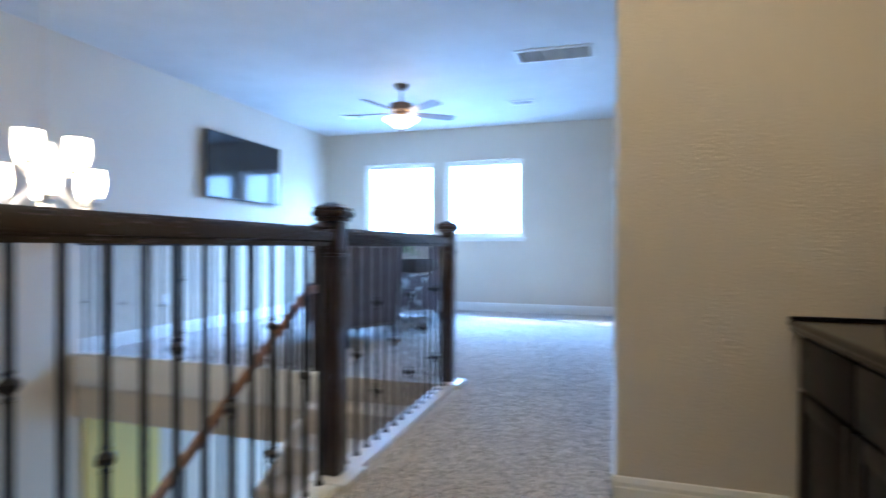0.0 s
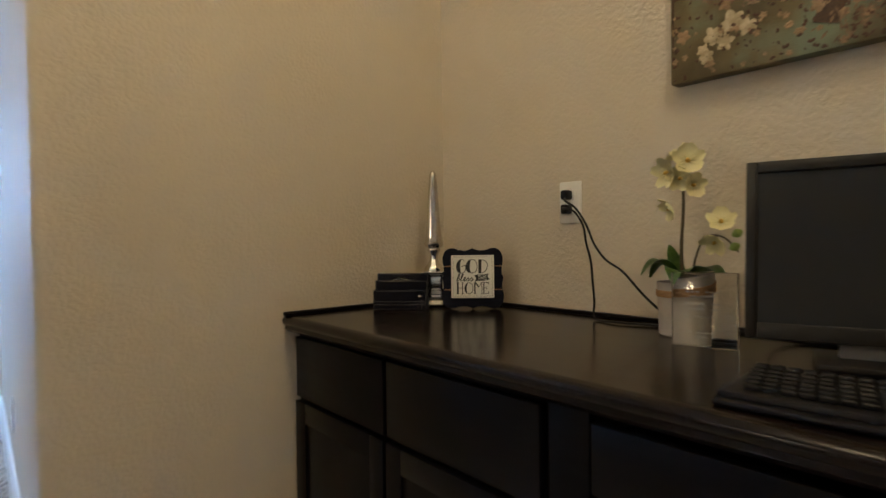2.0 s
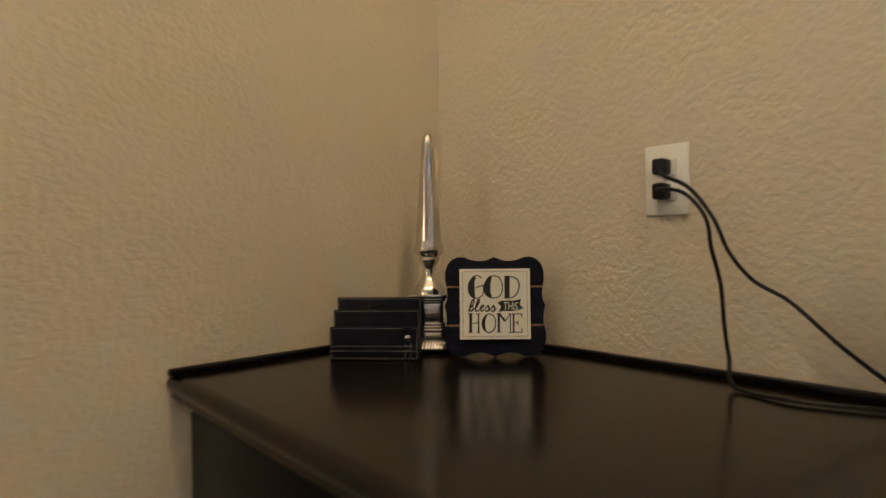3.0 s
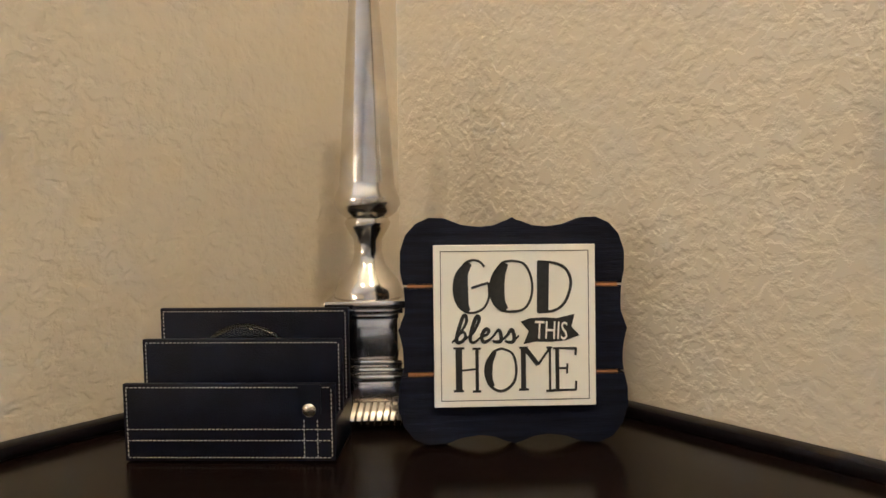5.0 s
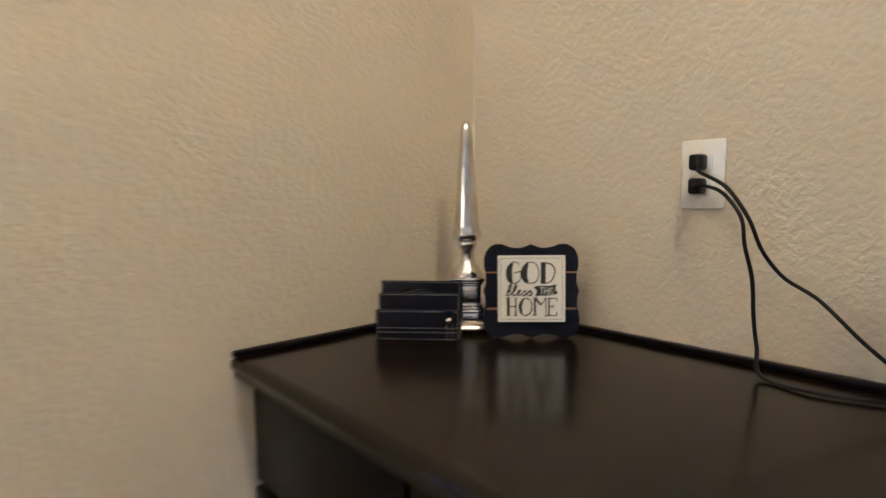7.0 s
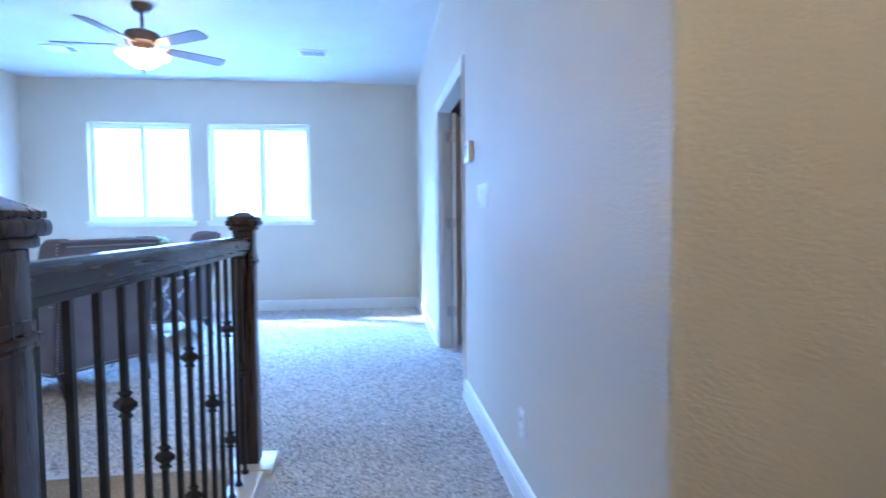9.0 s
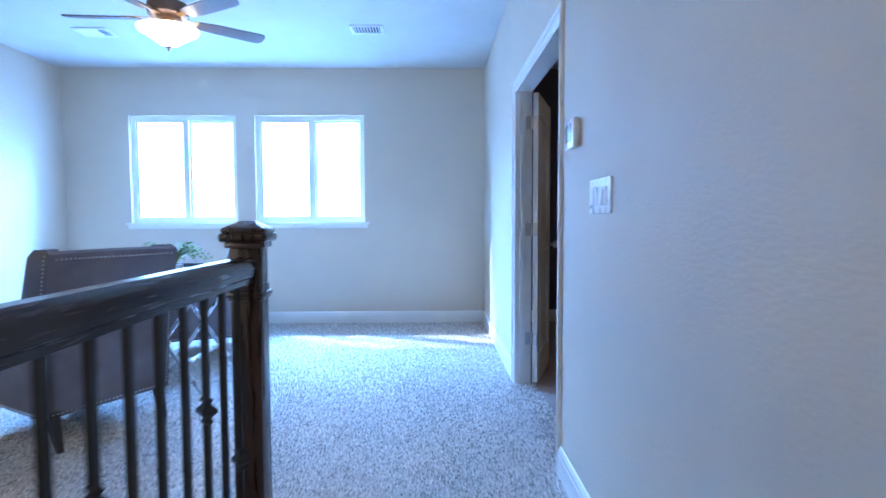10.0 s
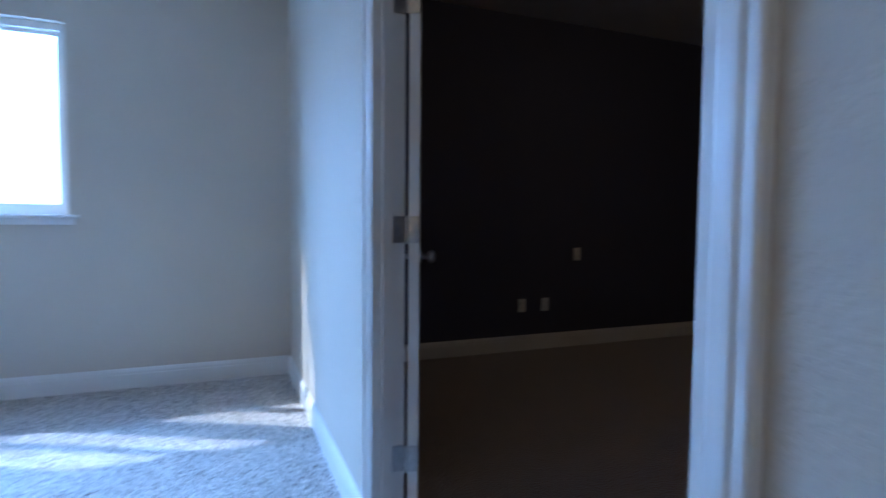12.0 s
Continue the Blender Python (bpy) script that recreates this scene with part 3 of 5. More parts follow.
# ---- ceiling fan ----
fan = thing("ceiling_fan", pose(-2.345, 3.70, ZC), "bronze ceiling fan with five blades and a lit bowl", "ceiling fan")
part("canopy", lathe([(0.075, 0), (0.075, -0.015), (0.06, -0.05), (0.03, -0.065)][::-1], 28), MOTOR, fan)
part("downrod", lathe([(0.013, -0.20), (0.013, -0.05)], 14), MOTOR, fan)
part("motor", lathe([(0.05, -0.335), (0.09, -0.33), (0.125, -0.30), (0.13, -0.26), (0.125, -0.225), (0.08, -0.205), (0.03, -0.185)], 32), MOTOR, fan)
part("light_fitter", lathe([(0.12, -0.395), (0.125, -0.385), (0.06, -0.365), (0.05, -0.335)], 28), BRASS, fan)
part("bowl", lathe([(0.015, -0.500), (0.06, -0.488), (0.105, -0.455), (0.15, -0.425), (0.185, -0.405), (0.192, -0.392), (0.175, -0.386), (0.12, -0.386)], 36), SHADE_FAN, fan, "lit frosted glass bowl").visible_shadow = False
part("finial", lathe([(0.004, -0.535), (0.011, -0.525), (0.008, -0.515), (0.020, -0.505), (0.014, -0.494)], 14), MOTOR, fan)
blade_poly = [(0.19, -0.045), (0.30, -0.058), (0.60, -0.066), (0.645, -0.058), (0.66, -0.03), (0.66, 0.03), (0.645, 0.058), (0.60, 0.066), (0.30, 0.058), (0.19, 0.045)]
for k in range(5):
    ang = 40 + 72 * k
    bm = prism(blade_poly, 0.007)
    b = part("blade", bm, BLADE, fan, "walnut fan blade", pose(0, 0, -0.325, 0, 0, ang) @ pose(0, 0, 0, -102, 0, 0))
    part("bracket", prism([(0.09, -0.022), (0.15, -0.012), (0.20, -0.035), (0.27, -0.04), (0.27, 0.04), (0.20, 0.035), (0.15, 0.012), (0.09, 0.022)], 0.006), BRASS, b, "brass blade bracket", pose(0, -0.008, 0))


# ---- ceiling grilles ----
def grille(name, x0, x1, y0, y1, n, label, along):
    g = thing(name, pose((x0 + x1) / 2, (y0 + y1) / 2, ZC), label, "vent", "ceiling vents")
    w, h = (x1 - x0) / 2, (y1 - y0) / 2
    f = 0.03
    part("frame", boxes((-w, w, -h, -h + f, -0.012, 0), (-w, w, h - f, h, -0.012, 0), (-w, -w + f, -h + f, h - f, -0.012, 0), (w - f, w, -h + f, h - f, -0.012, 0), bev=0.002), TRIM, g)
    # A dark sheet closes the grille, the duct's shade put into its colour.
    part("backing", boxes((-w + f, w - f, -h + f, h - f, -0.003, 0)), VENTD, g, "dark sheet coloured as the shade inside the duct", smooth=False)
    for k in range(n):
        if along == "x":
            x = -w + f + (2 * w - 2 * f) * (k + 0.5) / n
            part("slat", boxes((-0.008, 0.008, -h + f, h - f, -0.0012, 0.0012)), TRIM, g, at=pose(x, 0, -0.0075, 0, -38 if k < n * 0.6 else 42, 0), smooth=False)
        else:
            y = -h + f + (2 * h - 2 * f) * (k + 0.5) / n
            part("slat", boxes((-w + f, w - f, -0.008, 0.008, -0.0012, 0.0012)), TRIM, g, at=pose(0, y, -0.0075, 35, 0, 0), smooth=False)
    return g


g = grille("return_air_grille", -0.93, -0.21, 3.0, 3.36, 16, "white return-air grille in the hall ceiling", "y")
for k in range(1, 5):
    part("divider", boxes((-0.006, 0.006, -0.15, 0.15, -0.014, -0.010)), TRIM, g, at=pose(-0.36 + 0.144 * k, 0, 0), smooth=False)
grille("ceiling_vent", -1.29, -1.00, 4.72, 4.93, 9, "small white slatted supply vent in the ceiling", "x")
grille("ceiling_vent", -3.70, -3.40, 4.80, 5.03, 9, "small white slatted supply vent in the ceiling", "x")


# ---- wall plates ----
def outlet(name, m, label, tall=0.114, wide=0.072):
    """A duplex outlet on a wall whose front looks along local -y."""
    o = thing(name, m, label, "outlet", "wall outlets")
    part("plate", boxes((-wide / 2, wide / 2, -0.006, 0, -tall / 2, tall / 2), bev=0.0025), PLATE, o)
    for z in (-0.0195, 0.0195):
        part("receptacle", boxes((-0.017, 0.017, -0.0085, -0.004, z - 0.0145, z + 0.0145), bev=0.002), PLATE, o)
        part("slots", boxes((-0.008, -0.006, -0.0092, -0.0082, z - 0.002, z + 0.007), (0.006, 0.008, -0.0092, -0.0082, z - 0.002, z + 0.006), (-0.002, 0.002, -0.0092, -0.0082, z - 0.010, z - 0.006)), INK, o, smooth=False)
    part("screw", lathe([(0.003, 0), (0.003, 0.0015), (0.001, 0.002)], 8), NICKEL, o, at=pose(0, -0.0055, 0, 90))
    return o


outlet("wall_outlet", pose(0, 1.04, 0.335, 0, 0, -90), "white duplex outlet low on the hall wall")
outlet("wall_outlet", pose(-2.50, YF, 0.415), "white duplex outlet under the windows")
outlet("wall_outlet", pose(1.935, MY, 0.39), "white duplex outlet on the navy wall")
outlet("wall_outlet", pose(2.165, MY, 0.39), "white duplex outlet on the navy wall")
outlet("wall_outlet", pose(2.49, MY, 0.825), "white duplex outlet higher on the navy wall")
outlet("wall_outlet", pose(XL, 2.6, 0.40, 0, 0, 90), "white duplex outlet low on the long wall")

sw = thing("light_switch", pose(0, 1.80, 1.24, 0, 0, -90), "white four-gang switch plate with toggles", "light switch")
part("plate", boxes((-0.117, 0.117, -0.007, 0, -0.0605, 0.0605), bev=0.003), PLATE, sw)
for k in range(4):
    x = -0.072 + 0.048 * k
    part("rocker_frame", boxes((x - 0.0165, x + 0.0165, -0.009, -0.006, -0.034, 0.034), bev=0.001), PLATE, sw)
    part("rocker", boxes((-0.014, 0.014, -0.005, 0, -0.031, 0.031), bev=0.0015), PLATE, sw, at=pose(x, -0.008, 0, 4 if k % 2 else -4))
    for z in (-0.048, 0.048):
        part("screw", lathe([(0.0028, 0), (0.0028, 0.0015), (0.001, 0.002)], 8), NICKEL, sw, at=pose(x, -0.0068, z, 90))
th = thing("thermostat", pose(0, 2.145, 1.503, 0, 0, -90), "white wall thermostat with a grey display", "thermostat")
part("backplate", boxes((-0.07, 0.07, -0.006, 0, -0.056, 0.056), bev=0.002), PLATE, th)
part("body", boxes((-0.074, 0.074, -0.030, -0.006, -0.059, 0.059), bev=0.006), PLATE, th)
part("display", boxes((-0.045, 0.045, -0.0315, -0.029, -0.032, 0.040), bev=0.001), LCD, th, "grey display")
part("button", boxes((-0.018, 0.018, -0.032, -0.029, -0.050, -0.042), bev=0.001), PLATE, th)


# ---- television ----
tv = thing("television", pose(XL + 0.055, 3.86, 1.955, 0, 0, 90), "large black flat television hung on the wall", "television")
part("body", boxes((-0.735, 0.735, -0.022, 0.0, -0.40, 0.40), bev=0.004), BLACKP, tv)
part("screen", boxes((-0.723, 0.723, -0.0245, -0.0215, -0.385, 0.388)), SCREEN_TV, tv, "glossy dark screen", smooth=False)
part("mount", boxes((-0.2, 0.2, 0.0, 0.055, -0.15, 0.15)), BLACKP, tv, smooth=False)


# ---- wing chairs ----
def wing_chair(m, label):
    """Faces local +y; the back stands at y = 0 and leans away from the seat."""
    c = thing("wing_chair", m, label, "chair", "wing chairs in the sitting area")
    W2 = 0.34
    for x, y, ty in ((-0.28, 0.05, -0.06), (0.28, 0.05, -0.06), (-0.28, 0.66, 0.02), (0.28, 0.66, 0.02)):
        bm = bmesh.new()
        a = [bm.verts.new((x + s * 0.024, y + t * 0.024, 0.20)) for s, t in ((-1, -1), (1, -1), (1, 1), (-1, 1))]
        b = [bm.verts.new((x + s * 0.013, y + ty + t * 0.013, 0.0)) for s, t in ((-1, -1), (1, -1), (1, 1), (-1, 1))]
        for k in range(4):
            bm.faces.new((a[k], a[(k + 1) % 4], b[(k + 1) % 4], b[k]))
        bm.faces.new(a)
        bm.faces.new(b)
        part("leg", bm, LEGWOOD, c, "dark tapered wooden leg")
    part("seat_base", boxes((-W2 + 0.06, W2 - 0.06, 0.06, 0.70, 0.18, 0.33), bev=0.02), FABRIC, c)
    part("seat_cushion", boxes((-0.26, 0.26, 0.12, 0.73, 0.33, 0.47), bev=0.045, seg=4), FABRIC, c)
    # outer back, leaning
    bm = bmesh.new()
    rows = []
    for z, y in ((0.17, 0.03), (0.45, 0.005), (0.75, -0.045), (0.96, -0.095), (1.00, -0.10), (1.012, -0.075), (0.99, -0.02), (0.75, 0.06), (0.45, 0.12), (0.17, 0.13)):
        row = []
        for k in range(13):
            u = k / 6 - 1
            lift = 0.0
            if z > 0.9:
                lift = 0.006 * (1 - u * u)
            row.append(bm.verts.new((u * W2 * (0.985 if z > 0.9 else 1), y, z + lift)))
        rows.append(row)
    for a, b in zip(rows, rows[1:] + rows[:1]):
        for k in range(12):
            bm.faces.new((a[k], a[k + 1], b[k + 1], b[k]))
    bm.faces.new([r[0] for r in rows])
    bm.faces.new([r[-1] for r in rows])
    part("backrest", bm, FABRIC, c)
    side = [(0.03, 0.17), (0.68, 0.17), (0.70, 0.30), (0.70, 0.56), (0.66, 0.60), (0.30, 0.62), (0.19, 0.67), (0.145, 0.80), (0.125, 0.93), (0.10, 0.99), (0.05, 1.02), (-0.06, 1.025), (-0.10, 0.995), (-0.045, 0.75), (0.005, 0.45)]
    for s in (-1, 1):
        bm = bmesh.new()
        a = [bm.verts.new((s * (W2 + 0.002), y, z)) for y, z in side]
        b = [bm.verts.new((s * (W2 - 0.075), y, z)) for y, z in side]
        n = len(side)
        fa = bm.faces.new(a)
        fb = bm.faces.new(list(reversed(b)))
        for k in range(n):
            bm.faces.new((a[k], a[(k + 1) % n], b[(k + 1) % n], b[k]))
        bmesh.ops.bevel(bm, geom=list(set(fa.edges) | set(fb.edges)), offset=0.012, segments=3, affect="EDGES")
        part("wing", bm, FABRIC, c)
    # nailhead trim round the back and sides
    bm = bmesh.new()

    def nails(p, q, n):
        for k in range(n):
            v = Vector(p).lerp(Vector(q), (k + 0.5) / n)
            bmesh.ops.create_icosphere(bm, subdivisions=1, radius=0.0055, matrix=Matrix.Translation(v))
    nails((-0.31, -0.0975, 0.975), (0.31, -0.0975, 0.975), 30)
    nails((-0.32, 0.022, 0.19), (0.32, 0.022, 0.19), 30)
    for s in (-1, 1):
        nails((s * 0.322, -0.085, 0.98), (s * 0.322, -0.042, 0.75), 12)
        nails((s * 0.322, -0.042, 0.75), (s * 0.322, 0.022, 0.20), 28)
        nails((s * 0.343, 0.05, 0.19), (s * 0.343, 0.67, 0.19), 32)
        nails((s * 0.343, -0.075, 1.00), (s * 0.343, 0.02, 0.60), 20)
        nails((s * 0.343, 0.685, 0.20), (s * 0.343, 0.685, 0.55), 18)
    tagged(part("nailhead_trim", bm, NAIL, c, "silver nailhead trim"), kind="stuff")
    return c


wing_chair(pose(-2.32, 2.89, 0, 0, 0, 60), "grey-taupe upholstered wing chair with nailhead trim, back to the hall")
wing_chair(pose(-2.27, 4.91, 0, 0, 0, 112), "grey-taupe upholstered wing chair with nailhead trim beside the tray table")


# ---- tray table and fern ----
tt = thing("tray_table", pose(-2.34, 3.81, 0), "black butler tray on a silver folding stand", "table")
TW, TL = 0.29, 0.385
tray = part("tray", boxes((-TW, TW, -TL, TL, 0.70, 0.714)), TRAYWOOD, tt, "black wooden tray with cut-out handles", smooth=False)
for s in (-1, 1):
    part("long_side", boxes((s * TW - 0.007, s * TW + 0.007, -TL, TL, 0.70, 0.83), bev=0.002), TRAYWOOD, tray)
    part("end_side", boxes((-TW + 0.007, -0.06, s * TL - 0.007, s * TL + 0.007, 0.70, 0.83), (0.06, TW - 0.007, s * TL - 0.007, s * TL + 0.007, 0.70, 0.83),
                           (-0.06, 0.06, s * TL - 0.007, s * TL + 0.007, 0.70, 0.762), (-0.06, 0.06, s * TL - 0.007, s * TL + 0.007, 0.800, 0.83)), TRAYWOOD, tray, smooth=False)
for lean, y in ((1, 0.32), (-1, 0.285)):
    for s in (-1, 1):
        a, b = Vector((lean * 0.26, s * y, 0.0)), Vector((-lean * 0.22, s * y, 0.70))
        d = b - a
        bm = boxes((-0.011, 0.011, -0.016, 0.016, 0, d.length), bev=0.003)
        part("leg", bm, SILVER, tt, at=Matrix.Translation(a) @ d.to_track_quat("Z", "Y").to_matrix().to_4x4() @ pose(0, 0, 0, 0, 0, 90))
    for f in (0.30, 0.95):
        p = Vector((lean * 0.26, 0, 0)).lerp(Vector((-lean * 0.22, 0, 0.70)), f)
        part("stretcher", boxes((-0.009, 0.009, -y, y, -0.014, 0.014), bev=0.003), SILVER, tt, at=Matrix.Translation(p))
for s in (-1, 1):
    part("pivot", lathe([(0.012, -0.025), (0.012, 0.025)], 12), BRASS, tt, "brass pivot bolt", pose(0.02, s * 0.30, 0.355, 90))

rnd = random.Random(4)
fern = thing("potted_fern", pose(-2.44, 3.86, 0.714) @ Matrix.Scale(1.2, 4), "small bright green fern in a white pot on the tray", "plant")
part("pot", lathe([(0.045, 0), (0.058, 0.105), (0.060, 0.11), (0.052, 0.11), (0.048, 0.09)], 20), PLATE, fern, "white ceramic pot")
bm = bmesh.new()
for k in range(64):
    a, lng, up = rnd.uniform(0, 6.283), rnd.uniform(0.10, 0.22), rnd.uniform(0.08, 0.17)
    c, s = math.cos(a), math.sin(a)
    prev = None
    for j in range(12):
        t = (j + 1) / 12
        r = lng * t
        z = 0.105 + up * math.sin(t * 2.2) - 0.06 * t * t * (lng / 0.2)
        w = 0.027 * math.sin(math.pi * min(t * 0.95 + 0.05, 1)) + 0.003
        p = Vector((c * r, s * r, z))
        for sd in (-1, 1):
            tip = p + Vector((-s * sd * w + c * 0.008, c * sd * w + s * 0.008, rnd.uniform(-0.010, 0.010)))
            b0, b1 = p - Vector((c, s, 0)) * 0.008, p + Vector((c, s, 0)) * 0.008
            bm.faces.new([bm.verts.new(v) for v in (b0, tip, b1)])
FERN = mat("fern_leaf", (0.26, 0.42, 0.08), (0.12, 0.24, 0.05), rough=0.5, scale=60)
part("fronds", bm, FERN, fern, "feathery green fern fronds", smooth=False)


# ---- ceiling light over the landing ----
def ceiling_light(x, y, label):
    cl = thing("ceiling_light", pose(x, y, ZC), label, "ceiling light", "flush ceiling lights")
    part("pan", lathe([(0.17, -0.03), (0.175, -0.02), (0.175, 0)], 28), NICKEL, cl)
    part("dome", lathe([(0.02, -0.115), (0.08, -0.105), (0.13, -0.075), (0.16, -0.03), (0.15, -0.03), (0.12, -0.07)], 28), DIFF, cl, "lit frosted dome").visible_shadow = False


ceiling_light(0.36, -1.55, "round flush ceiling light with a lit dome over the desk")
ceiling_light(-0.62, -0.85, "round flush ceiling light with a lit dome over the landing")
ceiling_light(2.6, 3.2, "round flush ceiling light with a dim dome in the media room")

# ---- built-in desk ----
ZT, XF, YE = 0.735, 0.565, -2.60
desk_top = thing("worktop", pose(0, 0, 0), "glossy espresso-stained wooden desktop with a low back lip", "worktop")
bm = boxes((XF + 0.012, XB - 0.001, YE, -0.001, ZT - 0.030, ZT))
part("board", bm, ESPTOP, desk_top)
prof = [(0.0, ZT), (-0.010, ZT - 0.001), (-0.018, ZT - 0.007), (-0.020, ZT - 0.014), (-0.018, ZT - 0.021), (-0.012, ZT - 0.027), (-0.012, ZT - 0.036), (-0.004, ZT - 0.044), (0.0, ZT - 0.046)]
bm = sweep(prof, "y", YE, -0.001)
bmesh.ops.transform(bm, matrix=Matrix.Translation((XF + 0.012, 0, 0)), verts=bm.verts)
part("nosing", bm, ESPTOP, desk_top, "moulded front edge")
part("back_lip", boxes((XB - 0.019, XB - 0.001, YE, -0.019, ZT, ZT + 0.011), bev=0.003), ESPRESSO, desk_top)
part("side_lip", boxes((XF - 0.006, XB - 0.001, -0.019, -0.001, ZT, ZT + 0.011), bev=0.003), ESPRESSO, desk_top)


def cabinet(y1, y0, label):
    c = thing("desk_cabinet", pose(0, 0, 0), label, "cabinet", "desk cabinets")
    xf = XF + 0.024
    part("body", boxes((xf + 0.019, XB - 0.002, y0, y1, 0.09, ZT - 0.031), (xf + 0.06, XB - 0.002, y0, y1, 0, 0.09)), ESPRESSO, c, smooth=False)
    mid = (y0 + y1) / 2
    for a, b in ((mid + 0.006, y1 - 0.012), (y0 + 0.012, mid - 0.006)):
        d = part("drawer_front", boxes((xf, xf + 0.018, a, b, 0.508, 0.676), bev=0.003), ESPRESSO, c)
        door = part("door", boxes((xf + 0.002, xf + 0.018, a, b, 0.105, 0.496), bev=0.002), ESPRESSO, c)
        for p in ((xf - 0.003, xf + 0.003, a, a + 0.055, 0.105, 0.496), (xf - 0.003, xf + 0.003, b - 0.055, b, 0.105, 0.496),
                  (xf - 0.003, xf + 0.003, a + 0.055, b - 0.055, 0.105, 0.160), (xf - 0.003, xf + 0.003, a + 0.055, b - 0.055, 0.441, 0.496)):
            part("rail", boxes(p, bev=0.001), ESPRESSO, door)
    return c


cabinet(-0.004, -0.905, "dark espresso base cabinet with drawers and doors under the desktop")
cabinet(-1.78, YE + 0.004, "dark espresso base cabinet at the far side of the knee space")
kd = thing("pencil_drawer", pose(0, 0, 0), "dark espresso shallow drawer over the knee space", "drawer")
part("front", boxes((XF + 0.030, XF + 0.048, -1.72, -0.985, 0.560, 0.668), bev=0.003), ESPRESSO, kd)
part("tray", boxes((XF + 0.048, XB - 0.15, -1.70, -1.0, 0.575, 0.650)), ESPRESSO, kd, smooth=False)
part("stile", boxes((XF + 0.030, XF + 0.05, -0.983, -0.907, 0.0, ZT - 0.031), bev=0.002), ESPRESSO, kd)
part("stile", boxes((XF + 0.030, XF + 0.05, -1.778, -1.722, 0.0, ZT - 0.031), bev=0.002), ESPRESSO, kd)


# ---- text helper ----
def lettering(body, size, shear=0.0, bold=0.0):
    cu = bpy.data.curves.new("lettering", "FONT")
    cu.body, cu.size, cu.shear, cu.offset, cu.extrude, cu.resolution_u = body, size, shear, bold, 0.0003, 3
    cu.align_x = "CENTER"
    ob = bpy.data.objects.new("lettering", cu)
    scene.collection.objects.link(ob)
    me = bpy.data.meshes.new_from_object(ob.evaluated_get(bpy.context.evaluated_depsgraph_get()))
    bpy.data.objects.remove(ob)
    bpy.data.curves.remove(cu)
    return me


def text_part(name, body, size, material, parent, at, wide, tall, shear=0.0, bold=0.0, label=""):
    """Letters laid out on the local x-z plane, looking along -y, scaled to fill wide by tall round the middle."""
    me = lettering(body, size, shear, bold)
    xs, ys = [v.co.x for v in me.vertices], [v.co.y for v in me.vertices]
    cx, cy = (min(xs) + max(xs)) / 2, (min(ys) + max(ys)) / 2
    sx, sy = wide / (max(xs) - min(xs)), tall / (max(ys) - min(ys))
    me.transform(Matrix.Diagonal((sx, sy, 1, 1)) @ Matrix.Translation((-cx, -cy, 0)))
    me.materials.clear()
    me.materials.append(material)
    ob = new(name, me)
    ob.parent = parent
    ob.matrix_basis = at @ pose(0, 0, 0, 90)
    return tagged(ob, label)


# ---- wooden sign ----
sign_yaw = -44.5
sign = thing("wooden_sign", pose(1.0315, -0.2780, ZT, -3.5, 0, sign_yaw) @ Matrix.Scale(0.965, 4), "scalloped navy-black wooden sign lettered GOD bless THIS HOME", "sign")
half = [(0.000, 0.1875), (0.006, 0.1835), (0.016, 0.1795), (0.028, 0.1785), (0.042, 0.1815), (0.056, 0.1870), (0.069, 0.1875), (0.080, 0.1825), (0.088, 0.1735), (0.0925, 0.1600),
        (0.0925, 0.1440), (0.0895, 0.1290), (0.0875, 0.1180), (0.0880, 0.1085), (0.0910, 0.1010), (0.0945, 0.0955), (0.0925, 0.0895), (0.0895, 0.0810), (0.0890, 0.0720),
        (0.0915, 0.0600), (0.0945, 0.0470), (0.0950, 0.0320), (0.0905, 0.0170), (0.0820, 0.0060), (0.0700, 0.0010), (0.0560, 0.0020), (0.0420, 0.0075), (0.0280, 0.0105), (0.0160, 0.0090), (0.0060, 0.0050), (0.0, 0.0010)]
outline = half + [(-x, z) for x, z in reversed(half[1:-1])]


def clip_band(poly, lo, hi):
    def cut(pts, z, keep_above):
        out = []
        for (xa, za), (xb, zb) in zip(pts, pts[1:] + pts[:1]):
            ia, ib = (za >= z) == keep_above or za == z, (zb >= z) == keep_above or zb == z
            if ia:
                out.append((xa, za))
            if ia != ib:
                t = (z - za) / (zb - za)
                out.append((xa + (xb - xa) * t, z))
        return out
    return cut(cut(poly, lo, True), hi, False)


for lo, hi in ((-1, 0.0586), (0.0606, 0.1306), (0.1326, 1)):
    part("plank", prism(clip_band(outline, lo, hi), 0.012, 0.0012), BOARD, sign)
part("groove_board", boxes((-0.0865, 0.0865, -0.0108, -0.002, 0.03, 0.16)), BARE, sign, "bare wood showing in the grooves", smooth=False)
panel = part("panel", boxes((-0.0655, 0.0655, -0.020, -0.012, 0.0345, 0.165), bev=0.0008), CARD, sign, "white painted panel with black lettering", smooth=False)
b, bz0, bz1 = 0.0600, 0.0395, 0.1595
part("border", boxes((-b, b, -0.0203, -0.0199, bz0, bz0 + 0.0006), (-b, b, -0.0203, -0.0199, bz1, bz1 + 0.0006), (-b, -b + 0.0006, -0.0203, -0.0199, bz0, bz1), (b - 0.0006, b, -0.0203, -0.0199, bz0, bz1)), INK, panel, smooth=False)
YP = -0.0204


def glyph(name, polys, label=""):
    """Brush-lettering made of filled outlines on the panel."""
    bm = bmesh.new()
    for poly in polys:
        prism(poly, 0.0004, bm=bm)
    return part(name, bm, INK, panel, label, pose(0, YP + 0.0002, 0), smooth=False)


